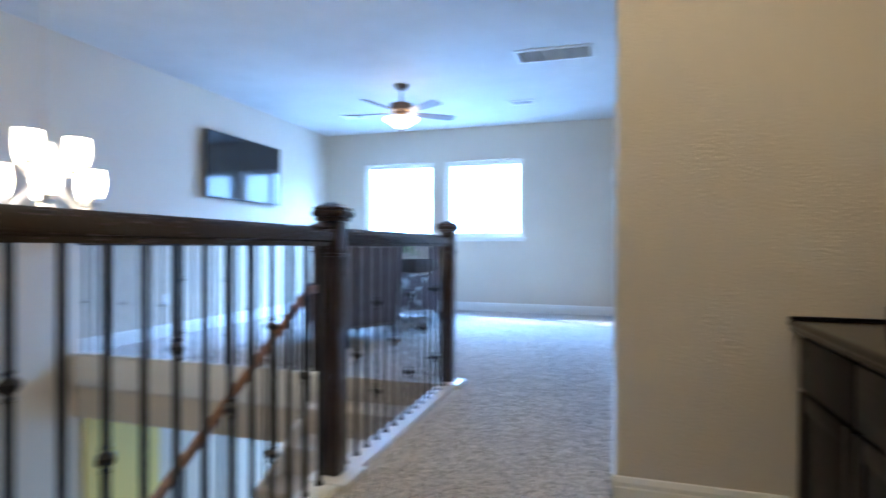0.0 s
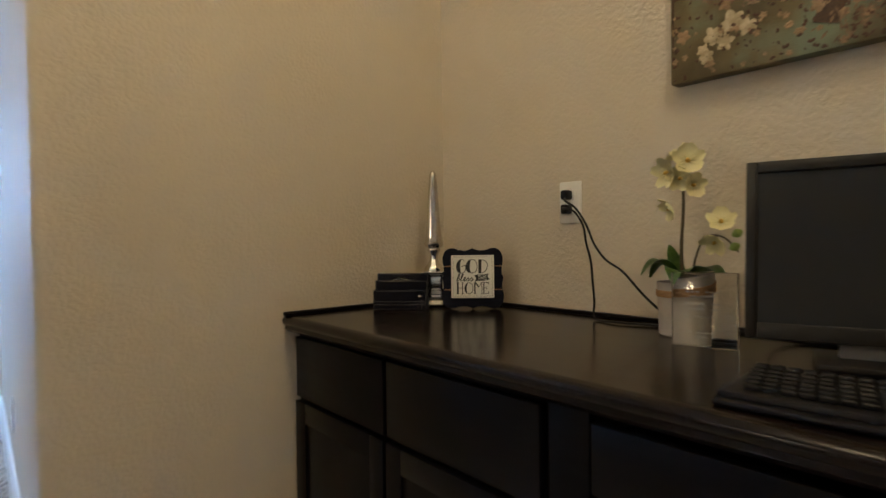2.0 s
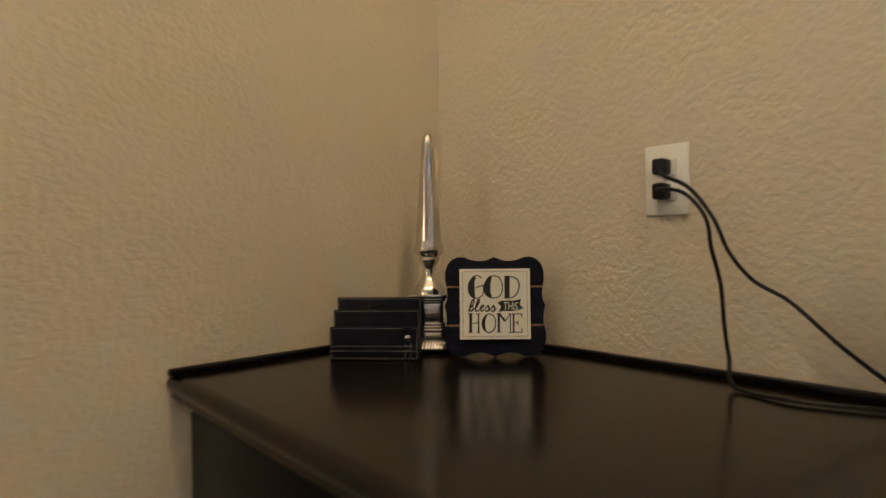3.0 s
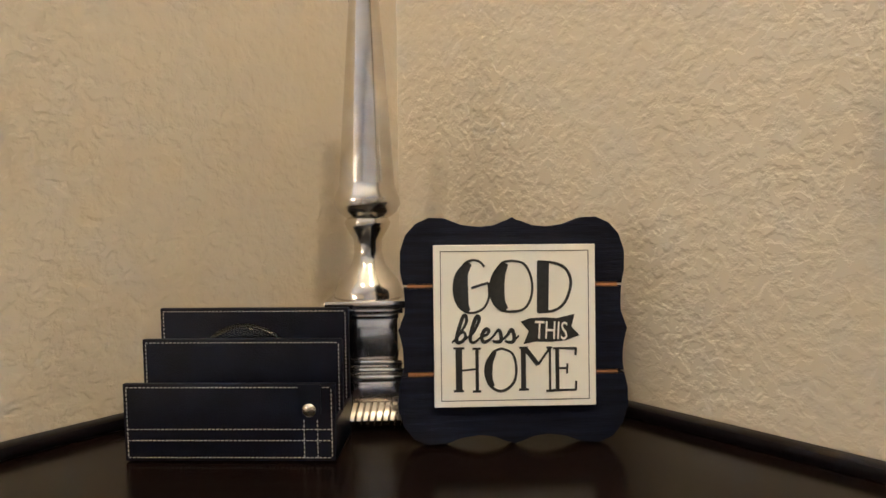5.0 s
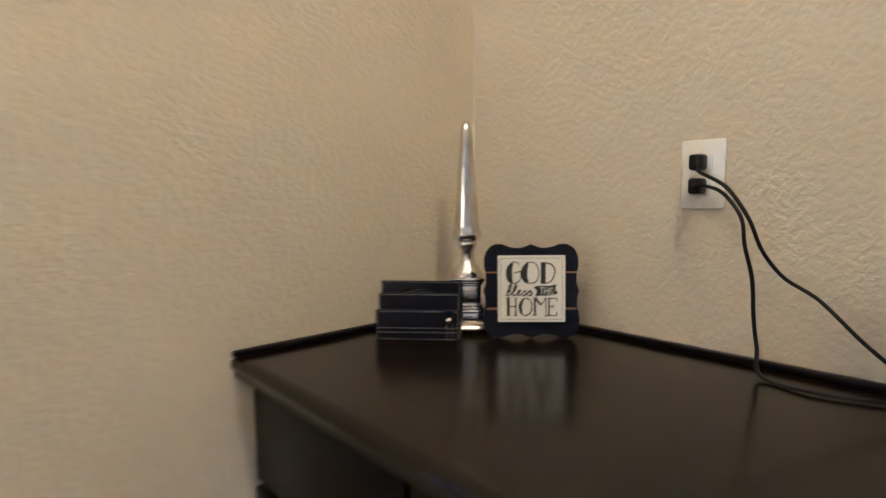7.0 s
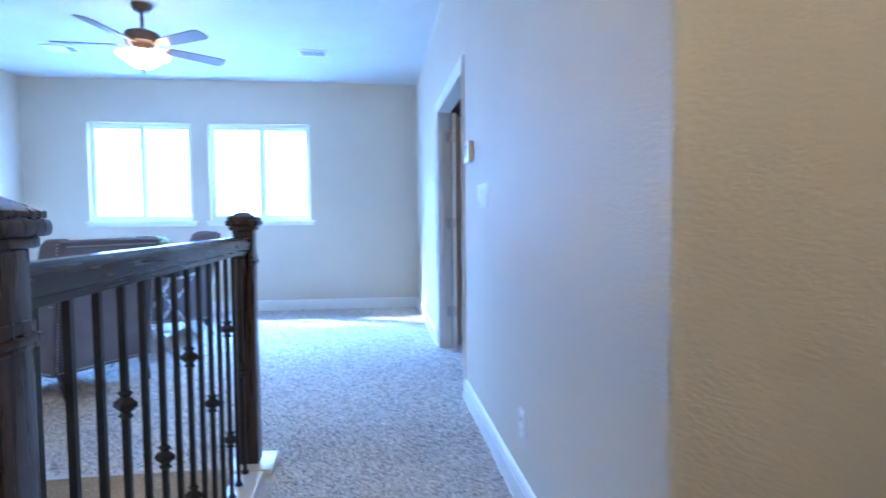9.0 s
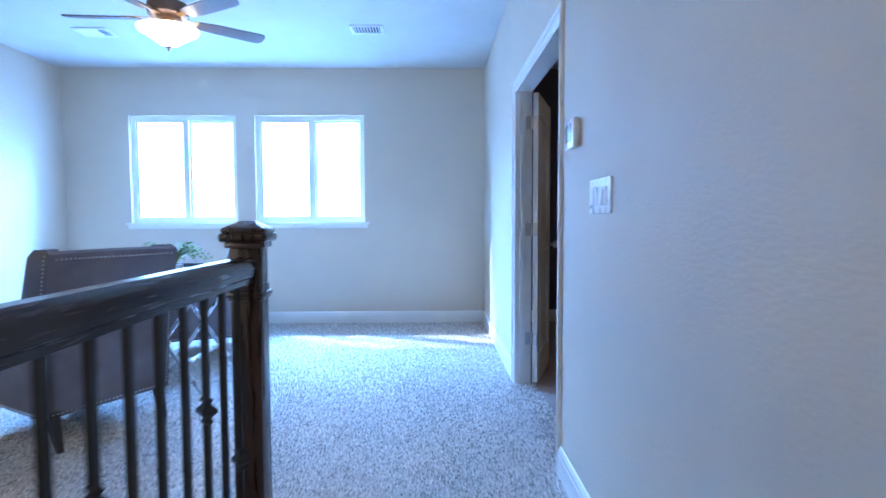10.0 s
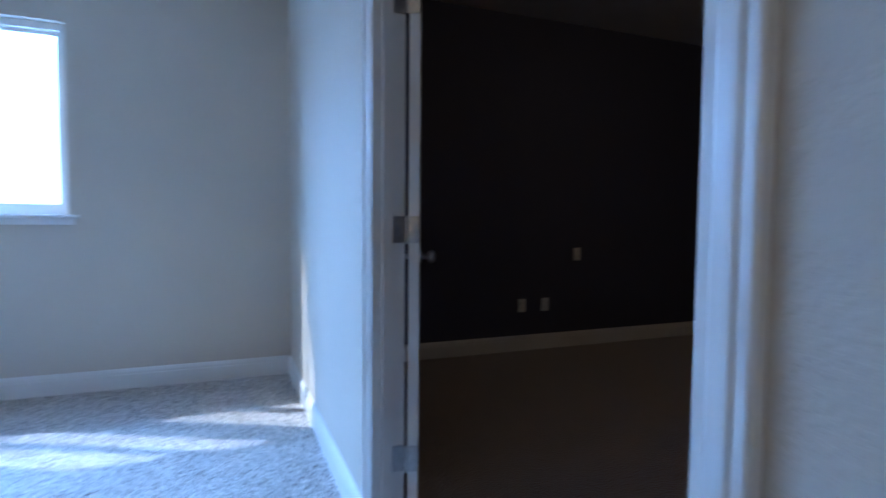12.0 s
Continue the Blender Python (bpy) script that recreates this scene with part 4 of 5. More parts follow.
def stroke(pts, w0, w1=None, n=6):
    """The outline of a stroke along pts whose width swells from w0 at the ends to w1 in the middle."""
    w1 = w0 if w1 is None else w1
    line = [Vector((x, 0, z)) for x, z in pts]
    if len(line) > 2:
        line = smooth_path(line, n)
    left, right = [], []
    for i, p in enumerate(line):
        d = (line[min(i + 1, len(line) - 1)] - line[max(i - 1, 0)]).normalized()
        w = w0 + (w1 - w0) * math.sin(math.pi * i / (len(line) - 1))
        left.append((p.x - d.z * w / 2, p.z + d.x * w / 2))
        right.append((p.x + d.z * w / 2, p.z - d.x * w / 2))
    return left, right


def ribbon(polys, pts, w0, w1=None):
    left, right = stroke(pts, w0, w1)
    for k in range(len(left) - 1):
        polys.append([left[k], left[k + 1], right[k + 1], right[k]])


def mapped(pts):
    """From the panel drawing (130..722 across, 137..730 down) to metres."""
    return [((u - 426) / 592 * 0.131, 0.165 - (v - 137) / 593 * 0.1305) for u, v in pts]


P = []
ribbon(P, mapped([(316, 218), (300, 200), (275, 193), (245, 205), (222, 245), (214, 300), (222, 350), (245, 380), (280, 384), (315, 365), (332, 325), (330, 276)]), 0.0018, 0.0020)
ribbon(P, mapped([(330, 276), (298, 285), (268, 295)]), 0.0020)
ribbon(P, mapped([(262, 204), (234, 245), (228, 300), (236, 350), (256, 380)]), 0.0041, 0.0126)
ribbon(P, mapped([(415, 196), (380, 205), (355, 245), (346, 300), (352, 345), (375, 376), (420, 382), (460, 372), (484, 335), (490, 285), (478, 235), (455, 205), (415, 196)]), 0.0019, 0.0019)
ribbon(P, mapped([(392, 204), (368, 250), (360, 300), (368, 345), (392, 376)]), 0.0054, 0.0126)
ribbon(P, mapped([(512, 200), (570, 206), (610, 225), (630, 265), (626, 310), (605, 355), (570, 380), (512, 386)]), 0.0020, 0.0023)
P.append(mapped([(508, 198), (552, 202), (548, 384), (506, 388)]))
glyph("lettering_god", P)
P = []
for pts in ([(196, 494), (225, 460), (248, 420), (246, 396), (236, 400), (222, 440), (212, 485), (226, 492), (244, 475), (240, 455), (225, 462)], [(244, 480), (270, 460), (292, 420), (294, 400), (284, 402), (268, 445), (262, 485), (276, 493), (300, 475)],
            [(300, 475), (322, 465), (330, 450), (318, 446), (304, 470), (310, 492), (332, 484), (352, 465)], [(346, 470), (366, 448), (374, 470), (372, 490), (352, 492), (344, 486)], [(372, 490), (396, 470), (412, 448), (422, 470), (418, 492), (398, 493), (388, 488)], [(418, 492), (440, 470)]):
    ribbon(P, mapped(pts), 0.0015, 0.0031)
glyph("lettering_bless", P)
flag = mapped([(446, 420), (480, 407), (530, 405), (580, 408), (644, 394), (632, 440), (662, 472), (610, 490), (560, 495), (500, 493), (456, 502), (476, 455)])
glyph("banner", [flag], "black ribbon banner")
text_part("lettering_this", "THIS", 0.02, CARD, panel, pose(mapped([(557, 0)])[0][0], YP - 0.0004, mapped([(0, 452)])[0][1], 0, 0, 0) @ pose(0, 0, 0, 0, 3, 0), 0.0265, 0.0145, label="white lettering on the banner")
P = []
for u0, u1, v0, v1 in ((208, 232, 516, 670), (280, 292, 516, 672), (446, 464, 516, 668), (572, 586, 520, 672)):
    P.append(mapped([(u0, v0), (u1, v0), (u1, v1), (u0, v1)]))
for u0, u1, v in ((200, 240, 514), (200, 238, 670), (270, 300, 516), (270, 300, 672), (438, 474, 668), (440, 472, 515), (538, 566, 674), (540, 560, 516), (564, 650, 519), (564, 648, 672), (586, 618, 592)):
    P.append(mapped([(u0, v - 4), (u1, v - 4), (u1, v + 4), (u0, v + 4)]))
ribbon(P, mapped([(232, 595), (282, 590)]), 0.0015)
ribbon(P, mapped([(376, 516), (345, 530), (322, 570), (318, 610), (332, 650), (366, 672), (400, 662), (424, 630), (428, 580), (414, 535), (376, 516)]), 0.0018, 0.0022)
ribbon(P, mapped([(352, 528), (330, 570), (328, 620), (344, 655)]), 0.0028, 0.0067)
ribbon(P, mapped([(462, 518), (508, 578)]), 0.0038)
ribbon(P, mapped([(552, 518), (508, 578)]), 0.0018)
ribbon(P, mapped([(552, 518), (552, 674)]), 0.0018)
ribbon(P, mapped([(648, 519), (646, 545)]), 0.0018)
ribbon(P, mapped([(646, 672), (648, 640)]), 0.0018)
ribbon(P, mapped([(616, 575), (614, 612)]), 0.0015)
glyph("lettering_home", P)


# ---- pewter obelisk ----
ob_m = pose(0.995, -0.1415, ZT, 0, 0, -44) @ Matrix.Diagonal((1.28, 1.28, 1, 1))
obelisk = thing("pewter_obelisk", ob_m, "polished pewter obelisk finial on a square stepped base", "ornament")
part("shaft", lathe([(0.0205, 0.202), (0.0215, 0.196), (0.0195, 0.212), (0.0165, 0.27), (0.0125, 0.34), (0.0095, 0.395), (0.0078, 0.412), (0.0045, 0.420), (0.001, 0.422)][2:], 28), STEEL, obelisk)
part("knob", lathe([(0.0245, 0.110), (0.0240, 0.116), (0.0225, 0.121), (0.0205, 0.126), (0.0125, 0.138), (0.0098, 0.150), (0.0102, 0.162), (0.0150, 0.172), (0.0165, 0.177), (0.0150, 0.181), (0.0210, 0.187), (0.0235, 0.194), (0.0228, 0.201), (0.0200, 0.208), (0.0195, 0.213)], 28), STEEL, obelisk)
bm = bmesh.new()
for h, a, b in ((0.0275, 0.103, 0.110), (0.0255, 0.098, 0.103), (0.0225, 0.093, 0.098)):
    box(bm, -h, h, -h, h, a, b, bev=0.0015)
part("capital", bm, STEEL, obelisk)
part("die", boxes((-0.0215, 0.0215, -0.0215, 0.0215, 0.057, 0.093), bev=0.001), STEEL, obelisk)
bm = bmesh.new()
for h, a, b in ((0.0245, 0.051, 0.057), (0.0275, 0.046, 0.051), (0.031, 0.040, 0.046), (0.029, 0.022, 0.040)):
    box(bm, -h, h, -h, h, a, b, bev=0.0015)
part("plinth", bm, STEEL, obelisk)
bm = bmesh.new()
for side in range(4):
    m4 = Matrix.Rotation(side * math.pi / 2, 4, "Z")
    for k in range(15):
        x = -0.033 + 0.066 * (k + 0.5) / 15
        pts = [m4 @ Vector((x + 0.003 * (j / 4 - 0.5), -0.030 - 0.008 * math.sin(math.pi * j / 4), 0.001 + 0.020 * j / 4)) for j in range(5)]
        tube(pts, 0.0027, 6, bm)
box(bm, -0.034, 0.034, -0.034, 0.034, 0, 0.022, bev=0.004)
part("gadrooned_foot", bm, STEEL, obelisk, "ribbed rope-pattern foot")


# ---- leather letter holder ----
a, b = Vector((0.8035, -0.0885, 0)), Vector((0.9105, -0.2055, 0))
yaw = math.degrees(math.atan2((b - a).y, (b - a).x))
mid = (a + b) / 2
LW = 0.0795
letter = thing("letter_holder", pose(mid.x, mid.y, ZT, 0, 0, yaw), "black leather letter holder with white stitching", "letter holder")


def stitch(parent, pts, y):
    bm = bmesh.new()
    for p, q in pts:
        p, q = Vector(p), Vector(q)
        n = max(2, round((q - p).length / 0.0032))
        for k in range(n):
            u, v = p.lerp(q, k / n), p.lerp(q, (k + 0.58) / n)
            tube([(u.x, y, u.y), (v.x, y, v.y)], 0.00036, 5, bm)
    tagged(part("stitching", bm, THREAD, parent, "white thread stitching"), kind="stuff")


for k, h in enumerate((0.060, 0.087, 0.107)):
    y = 0.004 + 0.028 * k
    pn = part("divider", boxes((-LW, LW, y - 0.004, y, 0.001, h), bev=0.0009), LEATHER, letter)
    e = 0.0028
    lines = [((-LW + e, h - e), (LW - e, h - e)), ((-LW + e, 0.005), (-LW + e, h - e)), ((LW - e, 0.005), (LW - e, h - e))]
    if k == 0:
        lines += [((-LW + e, 0.004), (LW - e, 0.004)), ((-LW + e, 0.017), (LW - e, 0.017)), ((-LW + e, 0.0255), (LW - e, 0.0255)), ((0.056, 0.004), (0.056, 0.034)), ((0.066, 0.004), (0.066, 0.034)), ((0.0535, 0.040), (0.0535, h - e)), ((0.0675, 0.040), (0.0675, h - e))]
    stitch(pn, lines, y - 0.0042)
    if k == 0:
        tab = prism([(0.052, h)] + [(0.0605 + 0.0085 * math.cos(t), 0.0405 + 0.0085 * math.sin(t)) for t in [math.pi + j * math.pi / 10 for j in range(11)]] + [(0.069, h)], 0.0014, 0.0004)
        tb = part("snap_tab", tab, LEATHER, pn, at=pose(0, 0.0002, 0))
        part("snap", lathe([(0.0052, 0), (0.0052, 0.0010), (0.0040, 0.0022), (0.0012, 0.0027)], 18), STEEL, tb, "round metal snap", pose(0.0605, -0.0013, 0.0405, 90))
part("base", boxes((-LW, LW, 0.004, 0.072, 0.001, 0.006)), LEATHER, letter, smooth=False)
part("side", boxes((LW - 0.003, LW, 0.004, 0.066, 0.002, 0.030)), LEATHER, letter, smooth=False)
part("side", boxes((-LW, -LW + 0.003, 0.004, 0.066, 0.002, 0.030)), LEATHER, letter, smooth=False)
pw = thing("glass_paperweight", pose(mid.x, mid.y, ZT, 0, 0, yaw) @ pose(-0.006, 0.0520, 0.006), "clear glass disc standing in the letter holder", "paperweight")
bm = lathe([(0.030, 0.0), (0.040, 0.004), (0.0445, 0.008), (0.040, 0.012), (0.030, 0.015)], 40)
part("disc", bm, DOME, pw, at=pose(0, 0.0075, 0.0445, 90))


# ---- outlet with two plugs and cords ----
OY, OZ = -0.541, 1.040
outlet("wall_outlet", pose(XB, OY, OZ, 0, 0, -90), "white duplex outlet with two black plugs above the desk")
for z, name, path in ((0.0195, "power_cord", [(1.128, -0.545, 1.052), (1.112, -0.556, 1.042), (1.096, -0.588, 1.018), (1.094, -0.622, 0.972), (1.100, -0.640, 0.925), (1.108, -0.668, 0.886), (1.112, -0.712, 0.858), (1.104, -0.770, 0.806), (1.106, -0.822, 0.764), (1.122, -0.865, 0.7395), (1.128, -0.93, 0.7395), (1.126, -1.10, 0.7395), (1.12, -1.30, 0.7395)]),
                      (-0.0195, "power_cord", [(1.128, -0.545, 1.016), (1.114, -0.548, 1.022), (1.100, -0.578, 1.012), (1.092, -0.612, 0.974), (1.096, -0.618, 0.930), (1.102, -0.628, 0.880), (1.104, -0.632, 0.820), (1.098, -0.640, 0.778), (1.080, -0.668, 0.7410), (1.066, -0.740, 0.7395), (1.096, -0.83, 0.7395), (1.119, -0.90, 0.7400), (1.13, -1.06, 0.7395), (1.125, -1.25, 0.7395)])):
    pc = thing(name, pose(0, 0, 0), "black power cord plugged into the outlet, trailing over the desk", "cable", "power cords")
    path = path[:2] + [(x, y - 0.014 if z_ > 0.75 else y, z_) for x, y, z_ in path[2:]]
    part("cord", tube(smooth_path(path, 8), 0.0030, 8), BLACKP, pc)
    pl = boxes((-0.013, 0.013, -0.011, 0.011, -0.028, 0.0), bev=0.005)
    part("plug", pl, BLACKP, pc, "moulded black plug", pose(XB - 0.009, OY, OZ + z, 0, 90, 0))

# ---- orchid ----
rnd = random.Random(11)
orchid = thing("potted_orchid", pose(1.040, -0.912, ZT), "cream silk orchid with green leaves in a whitewashed pot", "plant")
pot = part("pot", lathe([(0.045, 0.0), (0.049, 0.003), (0.052, 0.10), (0.053, 0.112), (0.048, 0.112), (0.044, 0.095)], 32), POT, orchid, "whitewashed pot with a twine band")
bm = bmesh.new()
for k in range(4):
    z = 0.083 + 0.0035 * k
    r = 0.0527
    tube([(r * math.cos(t), r * math.sin(t), z) for t in [2 * math.pi * j / 40 for j in range(41)]], 0.0018, 6, bm)
part("twine", bm, TWINE, pot, "twine wound round the pot")
part("moss", lathe([(0.0455, 0.090), (0.041, 0.100), (0.02, 0.104)], 20), STEM, pot)


def blade_leaf(parent, base, direction, length, width, droop, lift):
    bm = bmesh.new()
    d = Vector(direction).normalized()
    sd = d.cross(Vector((0, 0, 1))).normalized()
    rows = []
    for i in range(11):
        t = i / 10
        p = Vector(base) + d * length * t + Vector((0, 0, lift * math.sin(t * 1.9) - droop * t * t))
        w = width * math.sin(math.pi * (0.08 + 0.90 * t)) ** 0.7
        rows.append([bm.verts.new(p + sd * (w * u) + Vector((0, 0, 0.35 * w * abs(u)))) for u in (-1, -0.5, 0, 0.5, 1)])
    for a, b in zip(rows, rows[1:]):
        for k in range(4):
            bm.faces.new((a[k], a[k + 1], b[k + 1], b[k]))
    bmesh.ops.solidify(bm, geom=bm.faces[:], thickness=0.0012)
    part("leaf", bm, LEAFD, parent)


for d, l, w, dr, li in (((-0.6, 0.55, 0), 0.088, 0.030, 0.045, 0.075), ((0.1, 0.9, 0), 0.080, 0.028, 0.05, 0.07), ((-0.2, -0.9, 0), 0.095, 0.030, 0.03, 0.055), ((0.3, 0.5, 0), 0.05, 0.018, -0.06, 0.03), ((-0.7, -0.2, 0), 0.085, 0.030, 0.05, 0.06), ((0.5, -0.8, 0), 0.09, 0.026, 0.03, 0.05)):
    blade_leaf(orchid, (0, 0, 0.10), d, l, w, dr, li)
part("flower_stem", tube(smooth_path([(0, 0, 0.09), (-0.004, 0.002, 0.18), (-0.002, -0.002, 0.27), (-0.004, -0.001, 0.335), (-0.010, 0.004, 0.356)], 6), 0.0042, 8, taper=0.6), STEM, orchid)
part("flower_stem", tube(smooth_path([(0.006, -0.008, 0.09), (0.0, -0.028, 0.17), (-0.006, -0.05, 0.205), (-0.01, -0.085, 0.205), (-0.012, -0.115, 0.175)], 6), 0.0026, 8, taper=0.6), STEM, orchid)


def blossom(centre, facing, size):
    n = Vector(facing).normalized()
    q = n.to_track_quat("Z", "Y").to_matrix().to_4x4()
    bm = bmesh.new()
    for k in range(5):
        ang = 2 * math.pi * k / 5 + 0.3
        wide = 0.62 if k in (1, 4) else 0.42
        m = Matrix.Rotation(ang, 4, "Z")
        rows = []
        for i in range(7):
            t = i / 6
            w = size * wide * math.sin(math.pi * (0.06 + 0.86 * t)) ** 0.8
            z = size * (0.60 * t * t - 0.12 * t)
            rows.append([bm.verts.new(m @ Vector((size * (0.08 + t * 0.95), w * u, z + 0.12 * size * u * u))) for u in (-1, -0.45, 0.0, 0.45, 1)])
        for a, b in zip(rows, rows[1:]):
            for j in range(4):
                bm.faces.new((a[j], a[j + 1], b[j + 1], b[j]))
    f = part("blossom", bm, PETAL, orchid, "cream orchid blossom", Matrix.Translation(centre) @ q)
    part("lip", lathe([(size * 0.05, -0.002), (size * 0.16, size * 0.10), (size * 0.13, size * 0.28), (size * 0.04, size * 0.36)], 10), PETALC, f, "yellow flower heart")


for c, d, s in (((-0.016, -0.018, 0.362), (-0.75, -0.45, 0.25), 0.032), ((-0.020, 0.022, 0.342), (-0.85, 0.35, -0.15), 0.032), ((-0.016, -0.028, 0.312), (-0.5, -0.8, -0.1), 0.025), ((-0.016, 0.018, 0.268), (-0.6, 0.6, -0.45), 0.028), ((-0.004, 0.010, 0.374), (-0.4, 0.4, 0.7), 0.030), ((-0.018, -0.004, 0.328), (-0.9, -0.1, -0.2), 0.026),
                ((-0.012, -0.082, 0.234), (-0.7, -0.3, 0.55), 0.028), ((-0.016, -0.072, 0.196), (-0.75, 0.1, -0.55), 0.026)):
    blossom(c, d, s)
for c in ((-0.012, -0.112, 0.212), (-0.014, -0.108, 0.186)):
    part("bud", lathe([(0.002, -0.010), (0.008, -0.004), (0.009, 0.003), (0.003, 0.010)], 12), BUD, orchid, "green bud", pose(*c, 60, 20, 0))

# ---- acrylic award block ----
ga, gb = Vector((0.917, -0.948, 0)), Vector((0.938, -1.058, 0))
gy = math.degrees(math.atan2((gb - ga).y, (gb - ga).x))
award = thing("acrylic_award", pose((ga.x + gb.x) / 2, (ga.y + gb.y) / 2, ZT, 0, 0, gy), "clear acrylic block with frosted engraved lines", "award")
part("block", boxes((-0.0565, 0.0565, 0.0, 0.022, 0.0005, 0.140), bev=0.0015), ACRYLIC, award).visible_shadow = False
bm = bmesh.new()
for z, w in ((0.104, 0.030), (0.096, 0.024), (0.082, 0.032), (0.072, 0.028), (0.058, 0.033), (0.028, 0.026), (0.020, 0.020)):
    for k in range(7):
        if (k * 7 + int(z * 1000)) % 5:
            box(bm, -w + 2 * w * k / 7, -w + 2 * w * (k + 0.72) / 7, -0.0006, -0.0001, z - 0.0013, z + 0.0013)
tagged(part("engraving", bm, ETCH, award, "frosted engraved lines", smooth=False), kind="stuff")

# ---- monitor ----
ma, mb = Vector((0.905, -1.085, 0)), Vector((1.022, -1.480, 0))
my = math.degrees(math.atan2((mb - ma).y, (mb - ma).x))
mc = (ma + mb) / 2
mon = thing("computer_monitor", pose(mc.x, mc.y, ZT, 0, 0, my), "black flat computer monitor, switched off, on a silver stand", "monitor")
MW = (mb - ma).length / 2
tilt = pose(0, 0, 0.186, -11) @ Matrix.Diagonal((1, 1, 1.087, 1))
part("casing", boxes((-MW, MW, 0.006, 0.05, -0.138, 0.138), bev=0.006), BEZEL, mon, at=tilt)
bz = part("bezel", boxes((-MW, -MW + 0.017, -0.004, 0.008, -0.138, 0.138), (MW - 0.017, MW, -0.004, 0.008, -0.138, 0.138), (-MW + 0.017, MW - 0.017, -0.004, 0.008, 0.120, 0.138), (-MW + 0.017, MW - 0.017, -0.004, 0.008, -0.138, -0.114), bev=0.002), BEZEL, mon, at=tilt)
part("screen", boxes((-MW + 0.016, MW - 0.016, 0.002, 0.006, -0.115, 0.121)), SCREEN, mon, "dark matt screen", at=tilt, smooth=False)
part("badge", boxes((-0.020, 0.020, -0.0052, -0.0035, -0.130, -0.120), bev=0.0005), NICKEL, bz, "small silver maker's badge")
part("sticker", boxes((0.06, 0.14, -0.0046, -0.0038, 0.123, 0.134)), PLATE, bz, "small white sticker", smooth=False)
for k in range(4):
    part("button", lathe([(0.0035, 0), (0.0035, 0.0015), (0.001, 0.002)], 10), NICKEL, bz, at=pose(MW - 0.10 + 0.019 * k, -0.004, -0.126, 90))
bm = bmesh.new()
a = [bm.verts.new((s * 0.032, y, z)) for s, y, z in ((-1, -0.012, 0.012), (1, -0.012, 0.012), (1, 0.020, 0.012), (-1, 0.020, 0.012))]
b = [bm.verts.new((s * 0.024, y, z)) for s, y, z in ((-1, 0.030, 0.16), (1, 0.030, 0.16), (1, 0.055, 0.16), (-1, 0.055, 0.16))]
for k in range(4):
    bm.faces.new((a[k], a[(k + 1) % 4], b[(k + 1) % 4], b[k]))
bm.faces.new(a)
bm.faces.new(b)
part("neck", bm, SILVERP, mon, "brushed silver neck", pose(-0.045, 0, 0), smooth=False)
part("foot", boxes((-0.11, 0.11, -0.075, 0.065, 0, 0.014), bev=0.006), BEZEL, mon)
vc = thing("video_cable", pose(0, 0, 0), "black cable arching behind the monitor", "cable")
part("cord", tube(smooth_path([(1.05, -1.10, 0.98), (1.06, -1.05, 1.005), (1.09, -1.03, 0.995), (1.115, -1.02, 0.94), (1.12, -1.03, 0.85), (1.105, -1.06, 0.765), (1.10, -1.12, 0.7398), (1.11, -1.20, 0.7398)], 8), 0.0038, 8), BLACKP, vc)

# ---- keyboard ----
kb = thing("keyboard", pose(0.698, -1.382, ZT, 0, 0, -86), "black full-size computer keyboard on the desk", "keyboard")
bm = boxes((-0.225, 0.225, -0.078, 0.078, 0.002, 0.018), bev=0.005)
part("case", bm, BLACKP, kb)
part("wrist_edge", boxes((-0.225, 0.225, -0.095, -0.076, 0.001, 0.010), bev=0.004), BLACKP, kb)
bm = bmesh.new()
box(bm, -0.0082, 0.0082, -0.0082, 0.0082, 0, 0.007, bev=0.0016, seg=1)
key_me = finish("key", bm, BLACKP, False)
for r in range(6):
    for c in range(22):
        x = -0.212 + 0.0195 * c + (0.004 * r if c < 15 else 0.006)
        if x > 0.217 or (c in (15, 19) and r in (2, 3)):
            continue
        o = new("key", key_me)
        o.parent = kb
        o.location = (x, 0.062 - 0.0215 * r - (0.004 if r else 0), 0.0175 + 0.0012 * (5 - r) * 0.4)

# ---- blossom painting ----
rnd = random.Random(21)
PY0, PY1, PZ0, PZ1 = -2.06, -0.845, 1.287, 2.10
painting = thing("canvas_painting", pose(XB - 0.036, PY1, PZ0, 0, 0, -90), "wide canvas painting of cream blossoms on dark branches", "painting")
PWD, PHT = PY1 - PY0, PZ1 - PZ0
CANVAS = mat("painted_olive_ground", (0.20, 0.155, 0.075), (0.085, 0.068, 0.030), rough=0.6, scale=7, bump=0.0012, bscale=260, detail=8)
cn, cl_ = CANVAS.node_tree.nodes, CANVAS.node_tree.links
teal, tmix, tramp = cn.new("ShaderNodeTexNoise"), cn.new("ShaderNodeMixRGB"), cn.new("ShaderNodeValToRGB")
teal.inputs["Scale"].default_value, teal.inputs["Detail"].default_value = 5.5, 6
tramp.color_ramp.elements[0].position, tramp.color_ramp.elements[1].position = 0.50, 0.66
cl_.new(cn["Mapping"].outputs[0], teal.inputs["Vector"])
cl_.new(teal.outputs[0], tramp.inputs[0])
cl_.new(tramp.outputs[0], tmix.inputs[0])
cl_.new(cn["Color Ramp"].outputs[0], tmix.inputs[1])
tmix.inputs[2].default_value = (0.20, 0.24, 0.16, 1)
cl_.new(tmix.outputs[0], cn["Principled BSDF"].inputs["Base Color"])
part("canvas", boxes((0, PWD, 0, 0.036, 0, PHT), bev=0.003), CANVAS, painting)
BARK = mat("painted_branch", (0.045, 0.022, 0.015), (0.09, 0.05, 0.028), rough=0.6, scale=60, bump=0.001, bscale=200, detail=6)
